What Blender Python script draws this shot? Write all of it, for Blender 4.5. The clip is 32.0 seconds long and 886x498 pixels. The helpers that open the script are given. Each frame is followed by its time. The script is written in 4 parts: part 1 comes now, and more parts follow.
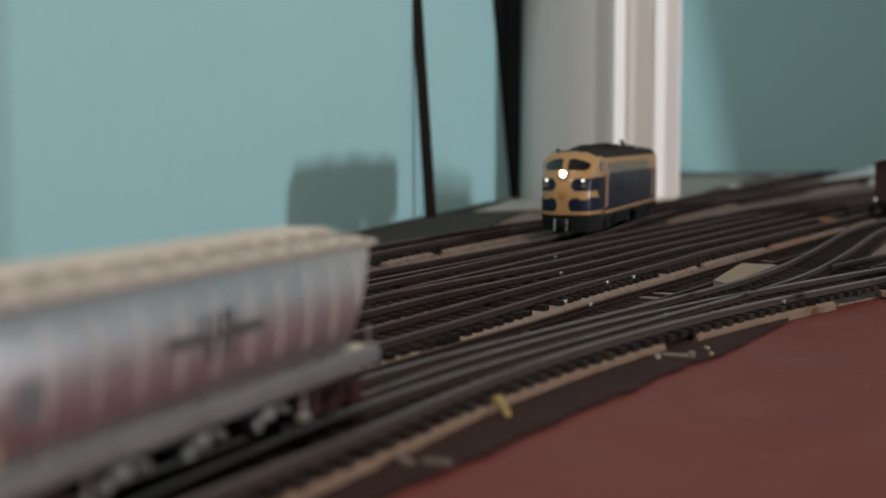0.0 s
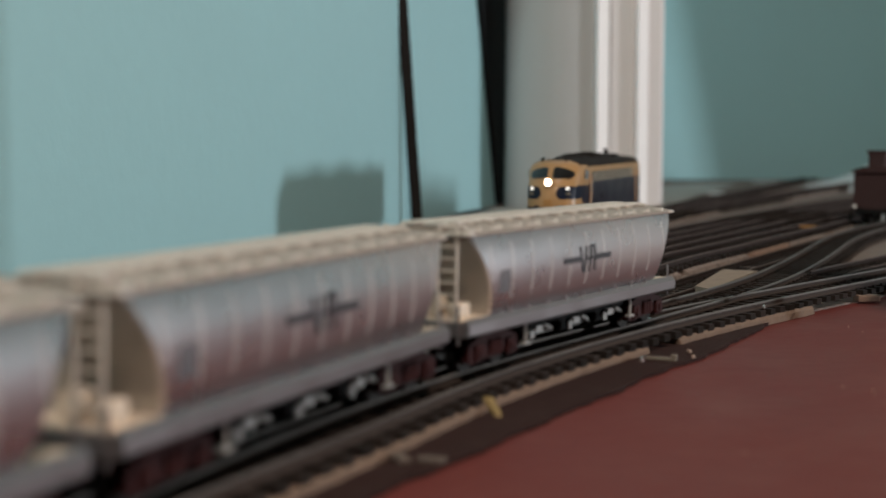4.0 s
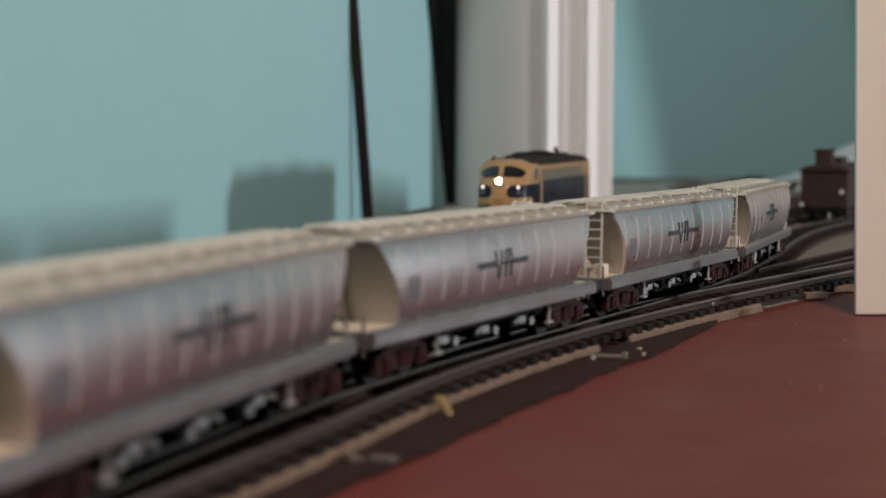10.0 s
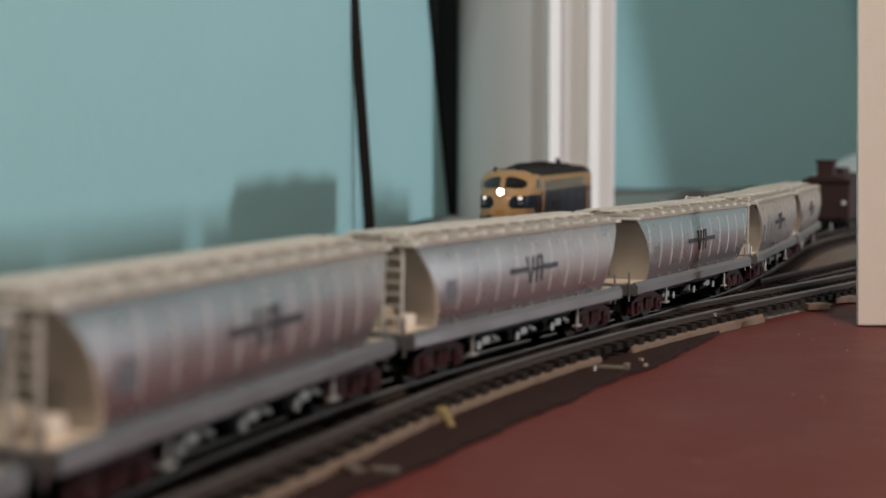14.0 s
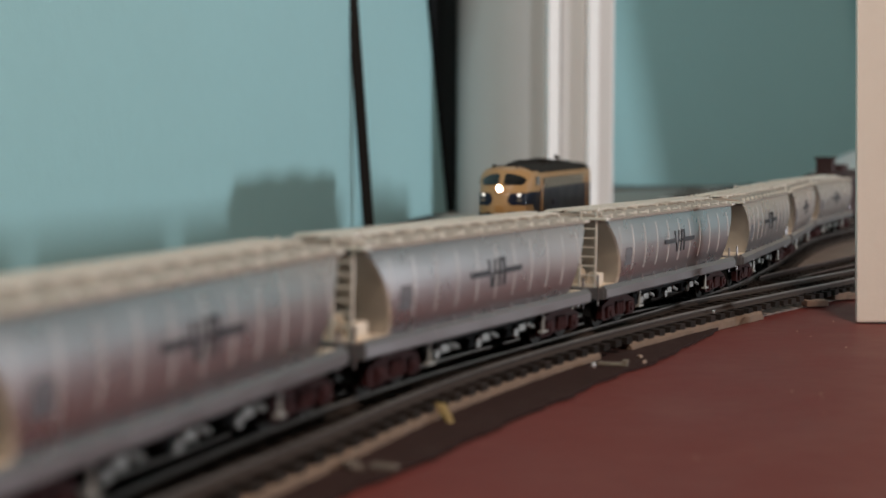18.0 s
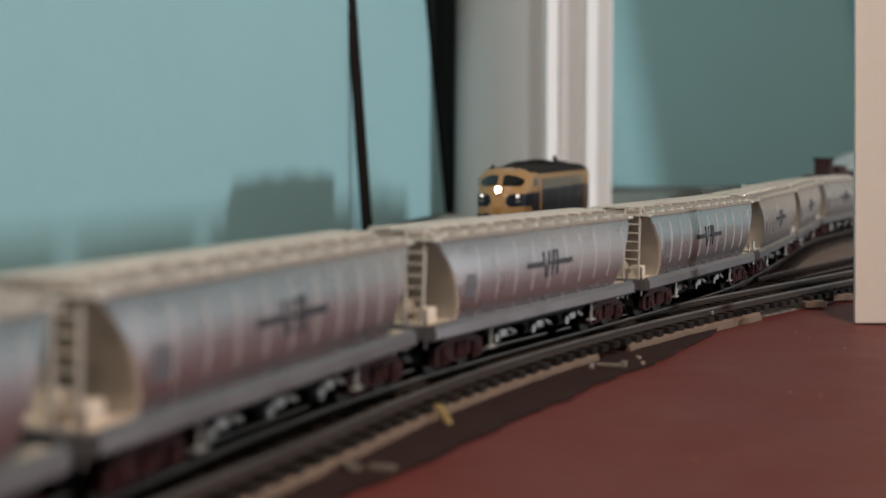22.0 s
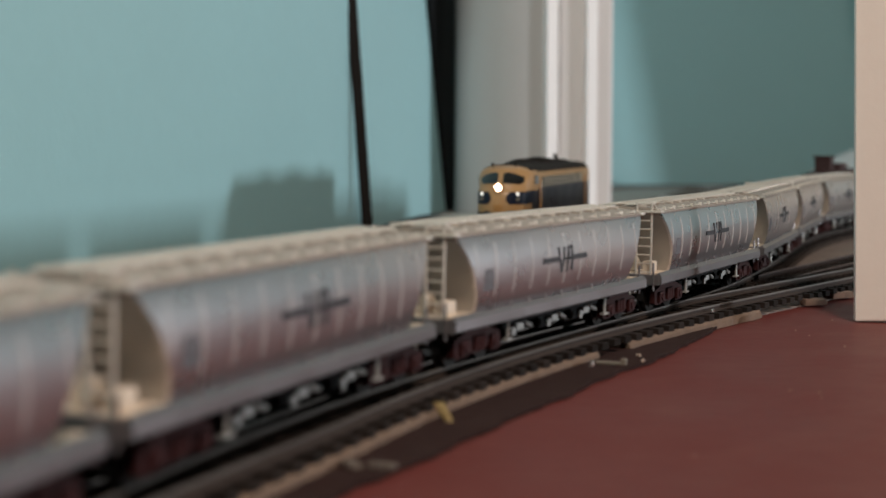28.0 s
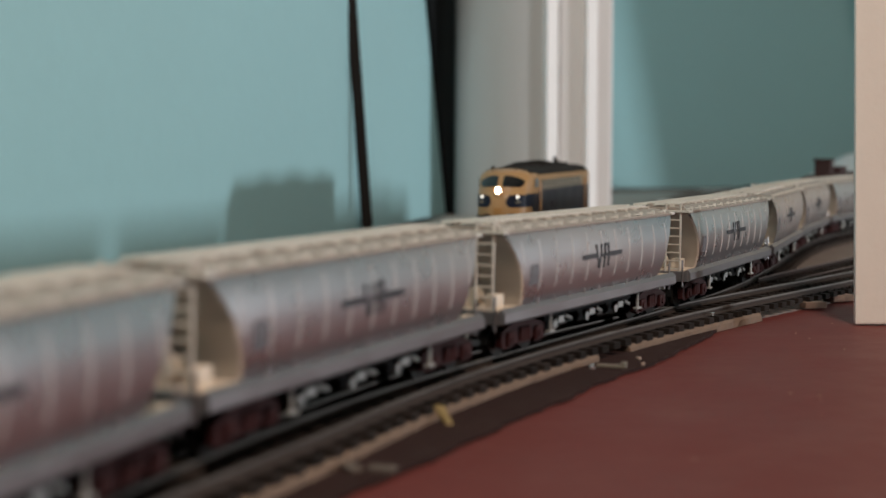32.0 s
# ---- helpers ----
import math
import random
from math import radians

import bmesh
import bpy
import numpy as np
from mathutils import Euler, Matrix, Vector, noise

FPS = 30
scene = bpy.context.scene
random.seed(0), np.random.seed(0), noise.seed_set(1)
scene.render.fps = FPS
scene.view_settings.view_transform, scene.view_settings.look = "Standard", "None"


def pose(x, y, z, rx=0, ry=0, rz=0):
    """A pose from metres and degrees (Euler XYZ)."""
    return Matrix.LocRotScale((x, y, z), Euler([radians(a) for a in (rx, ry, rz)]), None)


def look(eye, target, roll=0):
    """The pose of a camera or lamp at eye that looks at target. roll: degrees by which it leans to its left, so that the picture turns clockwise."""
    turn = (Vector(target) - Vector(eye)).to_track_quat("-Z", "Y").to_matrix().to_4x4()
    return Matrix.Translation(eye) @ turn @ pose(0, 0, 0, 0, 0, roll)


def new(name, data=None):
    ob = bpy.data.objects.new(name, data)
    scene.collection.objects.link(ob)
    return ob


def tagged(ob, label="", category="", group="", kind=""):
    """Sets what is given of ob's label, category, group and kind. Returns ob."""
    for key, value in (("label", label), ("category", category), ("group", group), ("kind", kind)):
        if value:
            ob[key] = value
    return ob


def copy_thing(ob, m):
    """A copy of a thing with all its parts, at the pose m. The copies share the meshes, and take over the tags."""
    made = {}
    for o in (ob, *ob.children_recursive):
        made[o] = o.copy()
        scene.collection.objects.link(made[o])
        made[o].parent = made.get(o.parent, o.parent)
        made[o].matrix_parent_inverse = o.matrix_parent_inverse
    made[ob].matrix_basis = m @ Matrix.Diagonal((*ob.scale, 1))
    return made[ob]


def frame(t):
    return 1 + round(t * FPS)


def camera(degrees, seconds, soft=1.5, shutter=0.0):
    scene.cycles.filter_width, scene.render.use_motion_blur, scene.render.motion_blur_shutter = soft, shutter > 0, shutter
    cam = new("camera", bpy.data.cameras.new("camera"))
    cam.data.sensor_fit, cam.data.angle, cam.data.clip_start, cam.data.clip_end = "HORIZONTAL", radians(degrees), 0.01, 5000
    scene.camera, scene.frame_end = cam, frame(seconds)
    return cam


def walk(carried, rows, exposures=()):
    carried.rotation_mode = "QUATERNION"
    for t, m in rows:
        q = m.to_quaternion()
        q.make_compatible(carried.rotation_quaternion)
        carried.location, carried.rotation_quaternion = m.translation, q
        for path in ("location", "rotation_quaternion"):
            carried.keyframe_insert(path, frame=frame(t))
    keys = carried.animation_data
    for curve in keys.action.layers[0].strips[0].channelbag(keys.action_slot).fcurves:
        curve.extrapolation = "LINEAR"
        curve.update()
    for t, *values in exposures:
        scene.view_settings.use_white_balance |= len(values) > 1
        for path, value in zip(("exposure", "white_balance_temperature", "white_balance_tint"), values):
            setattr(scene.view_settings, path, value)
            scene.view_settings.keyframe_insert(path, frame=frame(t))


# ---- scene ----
LENS = 35.48
cam = camera(LENS, 32.0, soft=1.5)
cam.data.dof.use_dof = True
cam.data.dof.focus_distance = 0.555
cam.data.dof.aperture_fstop = 12.3

CAMERA_ROWS = [
    (0, 0.0017, 0.0151, 0.0769, 2.760, -4.905, 0.1),
    (0.5, 0.0017, 0.0148, 0.0771, 2.750, -4.950, 0.1),
    (1, 0.0014, 0.0142, 0.0771, 2.730, -4.935, 0.12),
    (1.5, 0, 0, 0.078, 2.18, -4.774, 0),
    (2, 0, 0, 0.078, 2.089, -4.743, 0),
    (2.5, 0, 0, 0.078, 2.084, -4.679, 0),
    (3, 0, 0, 0.078, 2.083, -4.574, 0),
    (3.5, 0, 0, 0.078, 2.082, -4.618, 0),
    (5.5, 0, 0, 0.078, 1.782, -4.498, 0),
    (6, 0, 0, 0.078, 1.203, -4.51, 0),
    (6.5, 0, 0, 0.078, 0.805, -4.662, 0),
    (7, 0, 0, 0.078, 0.446, -4.751, 0),
    (7.5, 0, 0, 0.078, 0.274, -4.779, 0),
    (8, 0, 0, 0.078, 0.263, -4.704, 0),
    (8.5, 0, 0, 0.078, 0.179, -4.674, 0),
    (9, 0, 0, 0.078, 0.082, -4.676, 0),
    (9.5, 0, 0, 0.078, 0.082, -4.684, 0),
    (10, 0, 0, 0.078, 0.047, -4.649, 0),
    (10.5, 0, 0, 0.078, 0.007, -4.524, 0),
    (11, 0, 0, 0.078, 0.062, -4.364, 0),
    (11.5, 0, 0, 0.078, 0.108, -4.531, 0),
    (12, 0, 0, 0.078, 0.062, -4.277, 0),
    (12.5, 0, 0, 0.078, 0.057, -4.248, 0),
    (13, 0, 0, 0.078, 0, -4.248, 0),
    (13.5, 0, 0, 0.078, 0.027, -4.152, 0),
    (14, 0, 0, 0.078, 0.123, -4.203, 0),
    (14.5, 0, 0, 0.078, 0.113, -4.234, 0),
    (16.5, 0, 0, 0.078, 0.102, -4.315, 0),
    (17, 0, 0, 0.078, 0.083, -4.311, 0),
    (17.5, 0, 0, 0.078, 0.083, -4.322, 0),
    (18, 0, 0, 0.078, 0.077, -4.332, 0),
    (18.5, 0, 0, 0.078, 0.078, -4.324, 0),
    (19, 0, 0, 0.078, 0.071, -4.291, 0),
    (19.5, 0, 0, 0.078, 0.061, -4.289, 0),
    (20, 0, 0, 0.078, 0.016, -4.306, 0),
    (20.5, 0, 0, 0.078, 0.016, -4.31, 0),
    (21, 0, 0, 0.078, 0.016, -4.306, 0),
    (21.5, 0, 0, 0.078, 0.016, -4.272, 0),
    (22, 0, 0, 0.078, 0.015, -4.286, 0),
    (22.5, 0, 0, 0.078, 0.016, -4.31, 0),
    (23, 0, 0, 0.078, 0.011, -4.382, 0),
    (23.5, 0, 0, 0.078, 0.031, -4.337, 0),
    (24, 0, 0, 0.078, 0.04, -4.372, 0),
    (24.5, 0, 0, 0.078, 0.02, -4.373, 0),
    (25, 0, 0, 0.078, 0.019, -4.298, 0),
    (25.5, 0, 0, 0.078, 0.024, -4.298, 0),
    (27.5, 0, 0, 0.078, 0.025, -4.417, 0),
    (28, 0, 0, 0.078, 0.021, -4.376, 0),
    (28.5, 0, 0, 0.078, 0.021, -4.393, 0),
    (29, 0, 0, 0.078, 0.021, -4.393, 0),
    (29.5, 0, 0, 0.078, 0.02, -4.369, 0),
    (30, 0, 0, 0.078, 0.015, -4.337, 0),
    (30.5, 0, 0, 0.078, 0.02, -4.316, 0),
    (31, 0, 0, 0.078, 0.019, -4.295, 0),
    (31.5, 0, 0, 0.078, 0.02, -4.251, 0),
    (32, 0, 0, 0.078, 0.02, -4.251, 0),
]

def camera_pose(x, y, z, yaw, pitch, roll):
    return pose(x * 0.9, y * 0.9, z - 0.0063, 90 + pitch, 0, yaw) @ pose(0, 0, 0, 0, 0, roll)


walk(cam, [(t, camera_pose(*r)) for t, *r in CAMERA_ROWS])

# ---- light ----
world = bpy.data.worlds.new("room_air")
scene.world = world
world.use_nodes = True
world.node_tree.nodes["Background"].inputs[0].default_value = (0.55, 0.62, 0.70, 1)
world.node_tree.nodes["Background"].inputs[1].default_value = 0.15
scene.view_settings.exposure = 0.0


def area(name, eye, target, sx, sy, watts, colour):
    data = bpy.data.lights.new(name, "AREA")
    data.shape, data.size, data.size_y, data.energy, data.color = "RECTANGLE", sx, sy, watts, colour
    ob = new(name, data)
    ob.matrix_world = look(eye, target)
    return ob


# a warm room lamp behind the camera; a small low source to the right, given an added unseen window, throws the long
# shadows on the teal wall
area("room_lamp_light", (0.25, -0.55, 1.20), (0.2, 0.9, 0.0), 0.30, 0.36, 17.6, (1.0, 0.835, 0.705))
area("window_light", (2.33, 0.66, 0.188), (0.25, 2.0, 0.10), 0.20, 0.18, 24.8, (0.91, 0.955, 1.0))

# ---- materials ----
MM = 0.001


def mat(name, colour, rough=0.6, metal=0.0, grain=400.0, vary=0.18, bump=0.15, stain=0.0, stain_colour=(0.1, 0.08, 0.06), coat=0.0, per_object=0.0, stretch=(1, 1, 1), even=0.12):
    """A procedural surface: fine grain, broad patches, optional stains and relief."""
    m = bpy.data.materials.new(name)
    m.use_nodes = True
    nt = m.node_tree
    b = nt.nodes["Principled BSDF"]
    n = nt.nodes.new
    tc, mp = n("ShaderNodeTexCoord"), n("ShaderNodeMapping")
    mp.inputs["Scale"].default_value = stretch
    nt.links.new(tc.outputs["Object"], mp.inputs["Vector"])
    fine, broad = n("ShaderNodeTexNoise"), n("ShaderNodeTexNoise")
    for tex, s, d in ((fine, grain, 6), (broad, grain / 9, 3)):
        nt.links.new(mp.outputs["Vector"], tex.inputs["Vector"])
        tex.inputs["Scale"].default_value, tex.inputs["Detail"].default_value = s, d
    dark = [c * (1 - vary) for c in colour] + [1]
    light = [min(1, c * (1 + vary)) for c in colour] + [1]
    mix = n("ShaderNodeMix")
    mix.data_type = "RGBA"
    mix.inputs["A"].default_value, mix.inputs["B"].default_value = dark, light
    add = n("ShaderNodeMath")
    add.operation = "MULTIPLY_ADD"
    nt.links.new(fine.outputs["Fac"], add.inputs[0])
    add.inputs[1].default_value = 0.5
    half = n("ShaderNodeMath")
    half.operation = "MULTIPLY"
    half.inputs[1].default_value = 0.5
    nt.links.new(broad.outputs["Fac"], half.inputs[0])
    nt.links.new(half.outputs[0], add.inputs[2])
    nt.links.new(add.outputs[0], mix.inputs["Factor"])
    out = mix.outputs["Result"]
    if stain:
        spots, ramp, over = n("ShaderNodeTexNoise"), n("ShaderNodeValToRGB"), n("ShaderNodeMix")
        spots.inputs["Scale"].default_value, spots.inputs["Detail"].default_value = grain / 4, 5
        nt.links.new(mp.outputs["Vector"], spots.inputs["Vector"])
        ramp.color_ramp.elements[0].position, ramp.color_ramp.elements[1].position = 0.52, 0.72
        nt.links.new(spots.outputs["Fac"], ramp.inputs["Fac"])
        scale = n("ShaderNodeMath")
        scale.operation = "MULTIPLY"
        scale.inputs[1].default_value = stain
        nt.links.new(ramp.outputs["Color"], scale.inputs[0])
        over.data_type = "RGBA"
        over.inputs["B"].default_value = (*stain_colour, 1)
        nt.links.new(scale.outputs[0], over.inputs["Factor"])
        nt.links.new(out, over.inputs["A"])
        out = over.outputs["Result"]
    if per_object:
        info, hsv, rng = n("ShaderNodeObjectInfo"), n("ShaderNodeHueSaturation"), n("ShaderNodeMapRange")
        nt.links.new(info.outputs["Random"], rng.inputs["Value"])
        rng.inputs["To Min"].default_value, rng.inputs["To Max"].default_value = 1 - per_object, 1 + per_object
        nt.links.new(rng.outputs["Result"], hsv.inputs["Value"])
        nt.links.new(out, hsv.inputs["Color"])
        out = hsv.outputs["Color"]
    nt.links.new(out, b.inputs["Base Color"])
    b.inputs["Roughness"].default_value, b.inputs["Metallic"].default_value = rough, metal
    b.inputs["Coat Weight"].default_value = coat
    rr = n("ShaderNodeMapRange")
    nt.links.new(broad.outputs["Fac"], rr.inputs["Value"])
    rr.inputs["To Min"].default_value, rr.inputs["To Max"].default_value = max(0.05, rough - even), min(1, rough + even)
    nt.links.new(rr.outputs["Result"], b.inputs["Roughness"])
    if bump:
        bp = n("ShaderNodeBump")
        bp.inputs["Strength"].default_value, bp.inputs["Distance"].default_value = bump, 0.25 / grain
        nt.links.new(fine.outputs["Fac"], bp.inputs["Height"])
        nt.links.new(bp.outputs["Normal"], b.inputs["Normal"])
    return m


def glow(name, colour, strength):
    m = bpy.data.materials.new(name)
    m.use_nodes = True
    b = m.node_tree.nodes["Principled BSDF"]
    b.inputs["Base Color"].default_value = (*colour, 1)
    b.inputs["Emission Color"].default_value = (*colour, 1)
    b.inputs["Emission Strength"].default_value = strength
    return m


M_WALL = mat("teal_wall_paint", (0.355, 0.60, 0.635), 0.75, grain=90, vary=0.04, bump=0.12)
# one white paint in three tones: highlight beads, lit architrave, shaded column
M_BEAD = mat("moulding_white_highlight", (0.90, 0.86, 0.85), 0.55, grain=40, vary=0.03, bump=0.03)
M_ARCH = mat("architrave_white_lit_tone", (0.80, 0.745, 0.74), 0.15, grain=40, vary=0.03, bump=0.03, coat=0.4)
M_WHITE = mat("frame_white_shaded_tone", (0.49, 0.48, 0.475), 0.22, grain=40, vary=0.03, bump=0.05, coat=0.3)
M_POST = mat("cream_painted_board", (0.80, 0.70, 0.645), 0.6, grain=120, vary=0.05, bump=0.15)
M_CEIL = mat("ceiling_white", (0.58, 0.57, 0.55), 0.9, grain=30, vary=0.03)
M_FLOOR = mat("room_floor_brown", (0.16, 0.11, 0.08), 0.6, grain=20)
M_TABLE = mat("red_brown_table_paint", (0.130, 0.0275, 0.0225), 0.50, grain=160, vary=0.12, bump=0.2, stain=0.35, stain_colour=(0.165, 0.060, 0.050))
M_YARD = mat("grey_brown_underlay", (0.215, 0.172, 0.152), 0.95, grain=420, vary=0.4, bump=0.6, stain=0.6, stain_colour=(0.18, 0.15, 0.132))
M_FRONTSTRIP = mat("dark_brown_strip", (0.026, 0.0115, 0.0100), 0.95, grain=700, vary=0.3, bump=0.5, stain=0.4, stain_colour=(0.045, 0.026, 0.023))
M_GREYFELT = mat("dark_grey_felt", (0.042, 0.040, 0.038), 0.95, grain=500, vary=0.3, bump=0.5)
M_CARD = mat("pale_grey_card", (0.36, 0.35, 0.32), 0.85, grain=200, vary=0.1, bump=0.2)
M_CORK = mat("cork_roadbed", (0.165, 0.110, 0.080), 0.95, grain=1400, vary=0.45, bump=0.8, stain=0.6, stain_colour=(0.14, 0.085, 0.055))
M_CORKD = mat("dirty_cork_roadbed", (0.055, 0.040, 0.034), 0.95, grain=1200, vary=0.4, bump=0.8, stain=0.6, stain_colour=(0.07, 0.055, 0.045))
M_CORKM = mat("weathered_cork_roadbed", (0.27, 0.17, 0.125), 0.95, grain=700, vary=0.4, bump=0.8, stain=0.7, stain_colour=(0.08, 0.06, 0.05))
M_CORKM2 = mat("grubby_cork_roadbed", (0.24, 0.185, 0.16), 0.95, grain=900, vary=0.4, bump=0.8, stain=0.6, stain_colour=(0.05, 0.038, 0.032))
M_GRIT = mat("grey_brown_grit", (0.11, 0.088, 0.074), 0.9, grain=300, vary=0.5)
M_OFFCUT = mat("bare_tan_offcut", (0.26, 0.195, 0.15), 0.9, grain=500, vary=0.25, bump=0.4, stain=0.4, stain_colour=(0.13, 0.09, 0.07))
M_PLY = mat("bare_plywood_offcut", (0.42, 0.33, 0.23), 0.8, grain=500, vary=0.2, bump=0.3)
M_SLEEPER = mat("black_brown_sleeper_plastic", (0.020, 0.0145, 0.0125), 0.95, grain=1500, vary=0.3, bump=0.3, per_object=0.35)
M_RAIL = mat("weathered_rail_sides", (0.050, 0.037, 0.032), 0.8, metal=0.1, grain=900, vary=0.35)
M_RAILDARK = mat("rusty_dark_rail_sides", (0.030, 0.021, 0.019), 0.85, grain=900, vary=0.35)
M_RAILTOP = mat("worn_nickel_rail_head", (0.125, 0.108, 0.098), 0.55, metal=0.45, grain=260, vary=0.45, stain=0.6, stain_colour=(0.06, 0.045, 0.038))
M_RAILDULL = mat("dull_brown_rail_head", (0.10, 0.075, 0.068), 0.75, metal=0.1, grain=200, vary=0.5, stain=0.5, stain_colour=(0.16, 0.14, 0.125))
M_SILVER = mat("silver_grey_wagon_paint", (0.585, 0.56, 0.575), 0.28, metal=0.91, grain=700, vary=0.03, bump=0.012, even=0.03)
M_WALK = mat("pale_worn_walkway", (0.72, 0.66, 0.60), 0.36, metal=0.4, grain=900, vary=0.2, bump=0.2)
M_ROOF = mat("dusty_silver_roof_paint", (0.35, 0.295, 0.255), 0.5, metal=0.15, grain=600, vary=0.12, bump=0.1, stain=0.2, stain_colour=(0.3, 0.27, 0.23))
# ribs paler than the body: their thin highlights are painted as colour
M_RIB = mat("highlight_bright_rib", (0.74, 0.735, 0.75), 0.35, metal=0.5, grain=900, vary=0.1)
# the wagon silver again, darkened: shade on the sloped ends is in the colour
M_END = mat("silver_end_shade_tone", (0.42, 0.395, 0.365), 0.42, metal=0.5, grain=600, vary=0.08, bump=0.05, stain=0.15, stain_colour=(0.28, 0.25, 0.2), even=0.05)
# warm lamplight on the platform and brake gear is put into this colour
M_DECK = mat("lamp_warmed_platform", (0.68, 0.57, 0.46), 0.5, metal=0.1, grain=900, vary=0.15)
M_SILL = mat("matt_grey_sill_paint", (0.25, 0.24, 0.25), 0.36, metal=0.7, grain=600, vary=0.08)
M_BOGIE = mat("red_oxide_bogie_plastic", (0.034, 0.0080, 0.0085), 0.65, grain=1500, vary=0.2, bump=0.2)
M_BLACK = mat("black_underframe", (0.006, 0.006, 0.0065), 0.8, grain=1500, vary=0.3, bump=0.15)
M_WHEEL = mat("blackened_steel_wheel", (0.05, 0.047, 0.045), 0.35, metal=0.8, grain=900)
M_STEEL = mat("bright_steel_fitting", (0.72, 0.72, 0.70), 0.25, metal=0.9, grain=900)
M_GEAR = mat("pale_door_gear", (0.36, 0.355, 0.34), 0.5, metal=0.4, grain=900)
M_LOGO = mat("dark_blue_emblem_print", (0.020, 0.020, 0.026), 0.5, grain=900)
M_GREYPRINT = mat("faded_grey_print", (0.13, 0.125, 0.14), 0.6, grain=2500, vary=0.4)
M_BLUE = mat("dark_blue_loco_paint", (0.008, 0.011, 0.025), 0.38, grain=500, vary=0.1, bump=0.03, coat=0.08)
M_GOLD = mat("gold_yellow_loco_paint", (0.40, 0.225, 0.095), 0.35, grain=500, vary=0.06, bump=0.03, coat=0.2)
M_LOCOROOF = mat("sooty_brown_roof", (0.016, 0.0125, 0.011), 0.85, grain=900, vary=0.3)
M_GRILLE = mat("silver_side_grille", (0.21, 0.18, 0.145), 0.5, metal=0.3, grain=900, vary=0.2)
M_BAR = mat("pale_grille_bar", (0.42, 0.40, 0.34), 0.45, metal=0.3, grain=900)
M_GLASS = mat("dark_cab_glass", (0.008, 0.007, 0.007), 0.08, grain=300, bump=0.0, coat=0.5)
M_LAMP = glow("lit_headlamp", (1.0, 0.80, 0.62), 16.0)
M_MARKLIT = glow("lit_marker_lens", (1.0, 0.95, 0.88), 1.0)
M_MARKER = mat("white_marker_lens", (0.8, 0.8, 0.78), 0.15, grain=300, bump=0, coat=0.8)
M_VANRED = mat("dark_red_van_paint", (0.034, 0.0105, 0.0105), 0.75, grain=900, vary=0.2, bump=0.2)
M_STICK = mat("dark_stained_stick", (0.009, 0.006, 0.005), 0.6, grain=200, vary=0.3, stretch=(1, 1, 0.1))
M_DARK = mat("black_plank_paint", (0.005, 0.006, 0.007), 0.9, grain=200, vary=0.2)
M_PLASTER = mat("white_plaster", (0.78, 0.77, 0.77), 0.9, grain=120, vary=0.12, bump=0.5)
M_STRAW = mat("yellow_wood_splinter", (0.26, 0.185, 0.075), 0.7, grain=900, vary=0.25)
M_ORANGE = mat("orange_brown_scrap", (0.38, 0.19, 0.06), 0.7, grain=900, vary=0.25)
M_CRUMB = mat("pale_crumb", (0.36, 0.27, 0.22), 0.8, grain=2000, vary=0.3)


M_PANE = bpy.data.materials.new("clear_window_glass")
M_PANE.use_nodes = True
M_PANE.node_tree.nodes["Principled BSDF"].inputs["Transmission Weight"].default_value = 1.0
M_PANE.node_tree.nodes["Principled BSDF"].inputs["Roughness"].default_value = 0.0
M_PANE.node_tree.nodes["Principled BSDF"].inputs["IOR"].default_value = 1.45


# dusty surfaces have little sheen
for m in (M_FRONTSTRIP, M_SLEEPER, M_CORKD, M_YARD, M_STICK, M_DARK, M_LOCOROOF, M_TABLE, M_RAIL, M_RAILDARK, M_RAILDULL, M_BLUE, M_BLACK, M_BOGIE, M_GREYFELT):
    m.node_tree.nodes["Principled BSDF"].inputs["Specular IOR Level"].default_value = 0.18


# ---- mesh helpers (millimetres in, metres out) ----
def box(bm, c, s, bevel=0.0, m=None):
    """A box of size s about c."""
    made = bmesh.ops.create_cube(bm, size=1.0)["verts"]
    t = Matrix.Translation(c) @ Matrix.Diagonal((*s, 1))
    bmesh.ops.transform(bm, matrix=(m @ t) if m else t, verts=made)
    if bevel:
        edges = list({e for v in made for e in v.link_edges})
        bmesh.ops.bevel(bm, geom=edges, offset=bevel, segments=2, affect="EDGES", profile=0.6)


def rod(bm, a, b, r, n=10, r2=None):
    """A round bar from a to b."""
    a, b = Vector(a), Vector(b)
    made = bmesh.ops.create_cone(bm, cap_ends=True, segments=n, radius1=r, radius2=r if r2 is None else r2, depth=(b - a).length)["verts"]
    bmesh.ops.transform(bm, matrix=Matrix.Translation((a + b) / 2) @ (b - a).to_track_quat("Z", "Y").to_matrix().to_4x4(), verts=made)


def loft(bm, rings, close=True, caps=True):
    """Skin a list of equal rings of points."""
    vs = [[bm.verts.new(p) for p in ring] for ring in rings]
    n = len(rings[0])
    faces = []
    for a, b in zip(vs, vs[1:]):
        for i in range(n if close else n - 1):
            j = (i + 1) % n
            faces.append(bm.faces.new((a[i], a[j], b[j], b[i])))
    if caps and close:
        bm.faces.new(list(reversed(vs[0])))
        bm.faces.new(vs[-1])
    return faces


def prism(bm, outline, lo, hi, axis="y"):
    """An outline of (u, z) extruded along one axis."""
    if axis == "y":
        rings = [[(u, k, z) for u, z in outline] for k in (lo, hi)]
    elif axis == "x":
        rings = [[(k, u, z) for u, z in outline] for k in (lo, hi)]
    else:
        rings = [[(u, v, k) for u, v in outline] for k in (lo, hi)]
    loft(bm, rings)


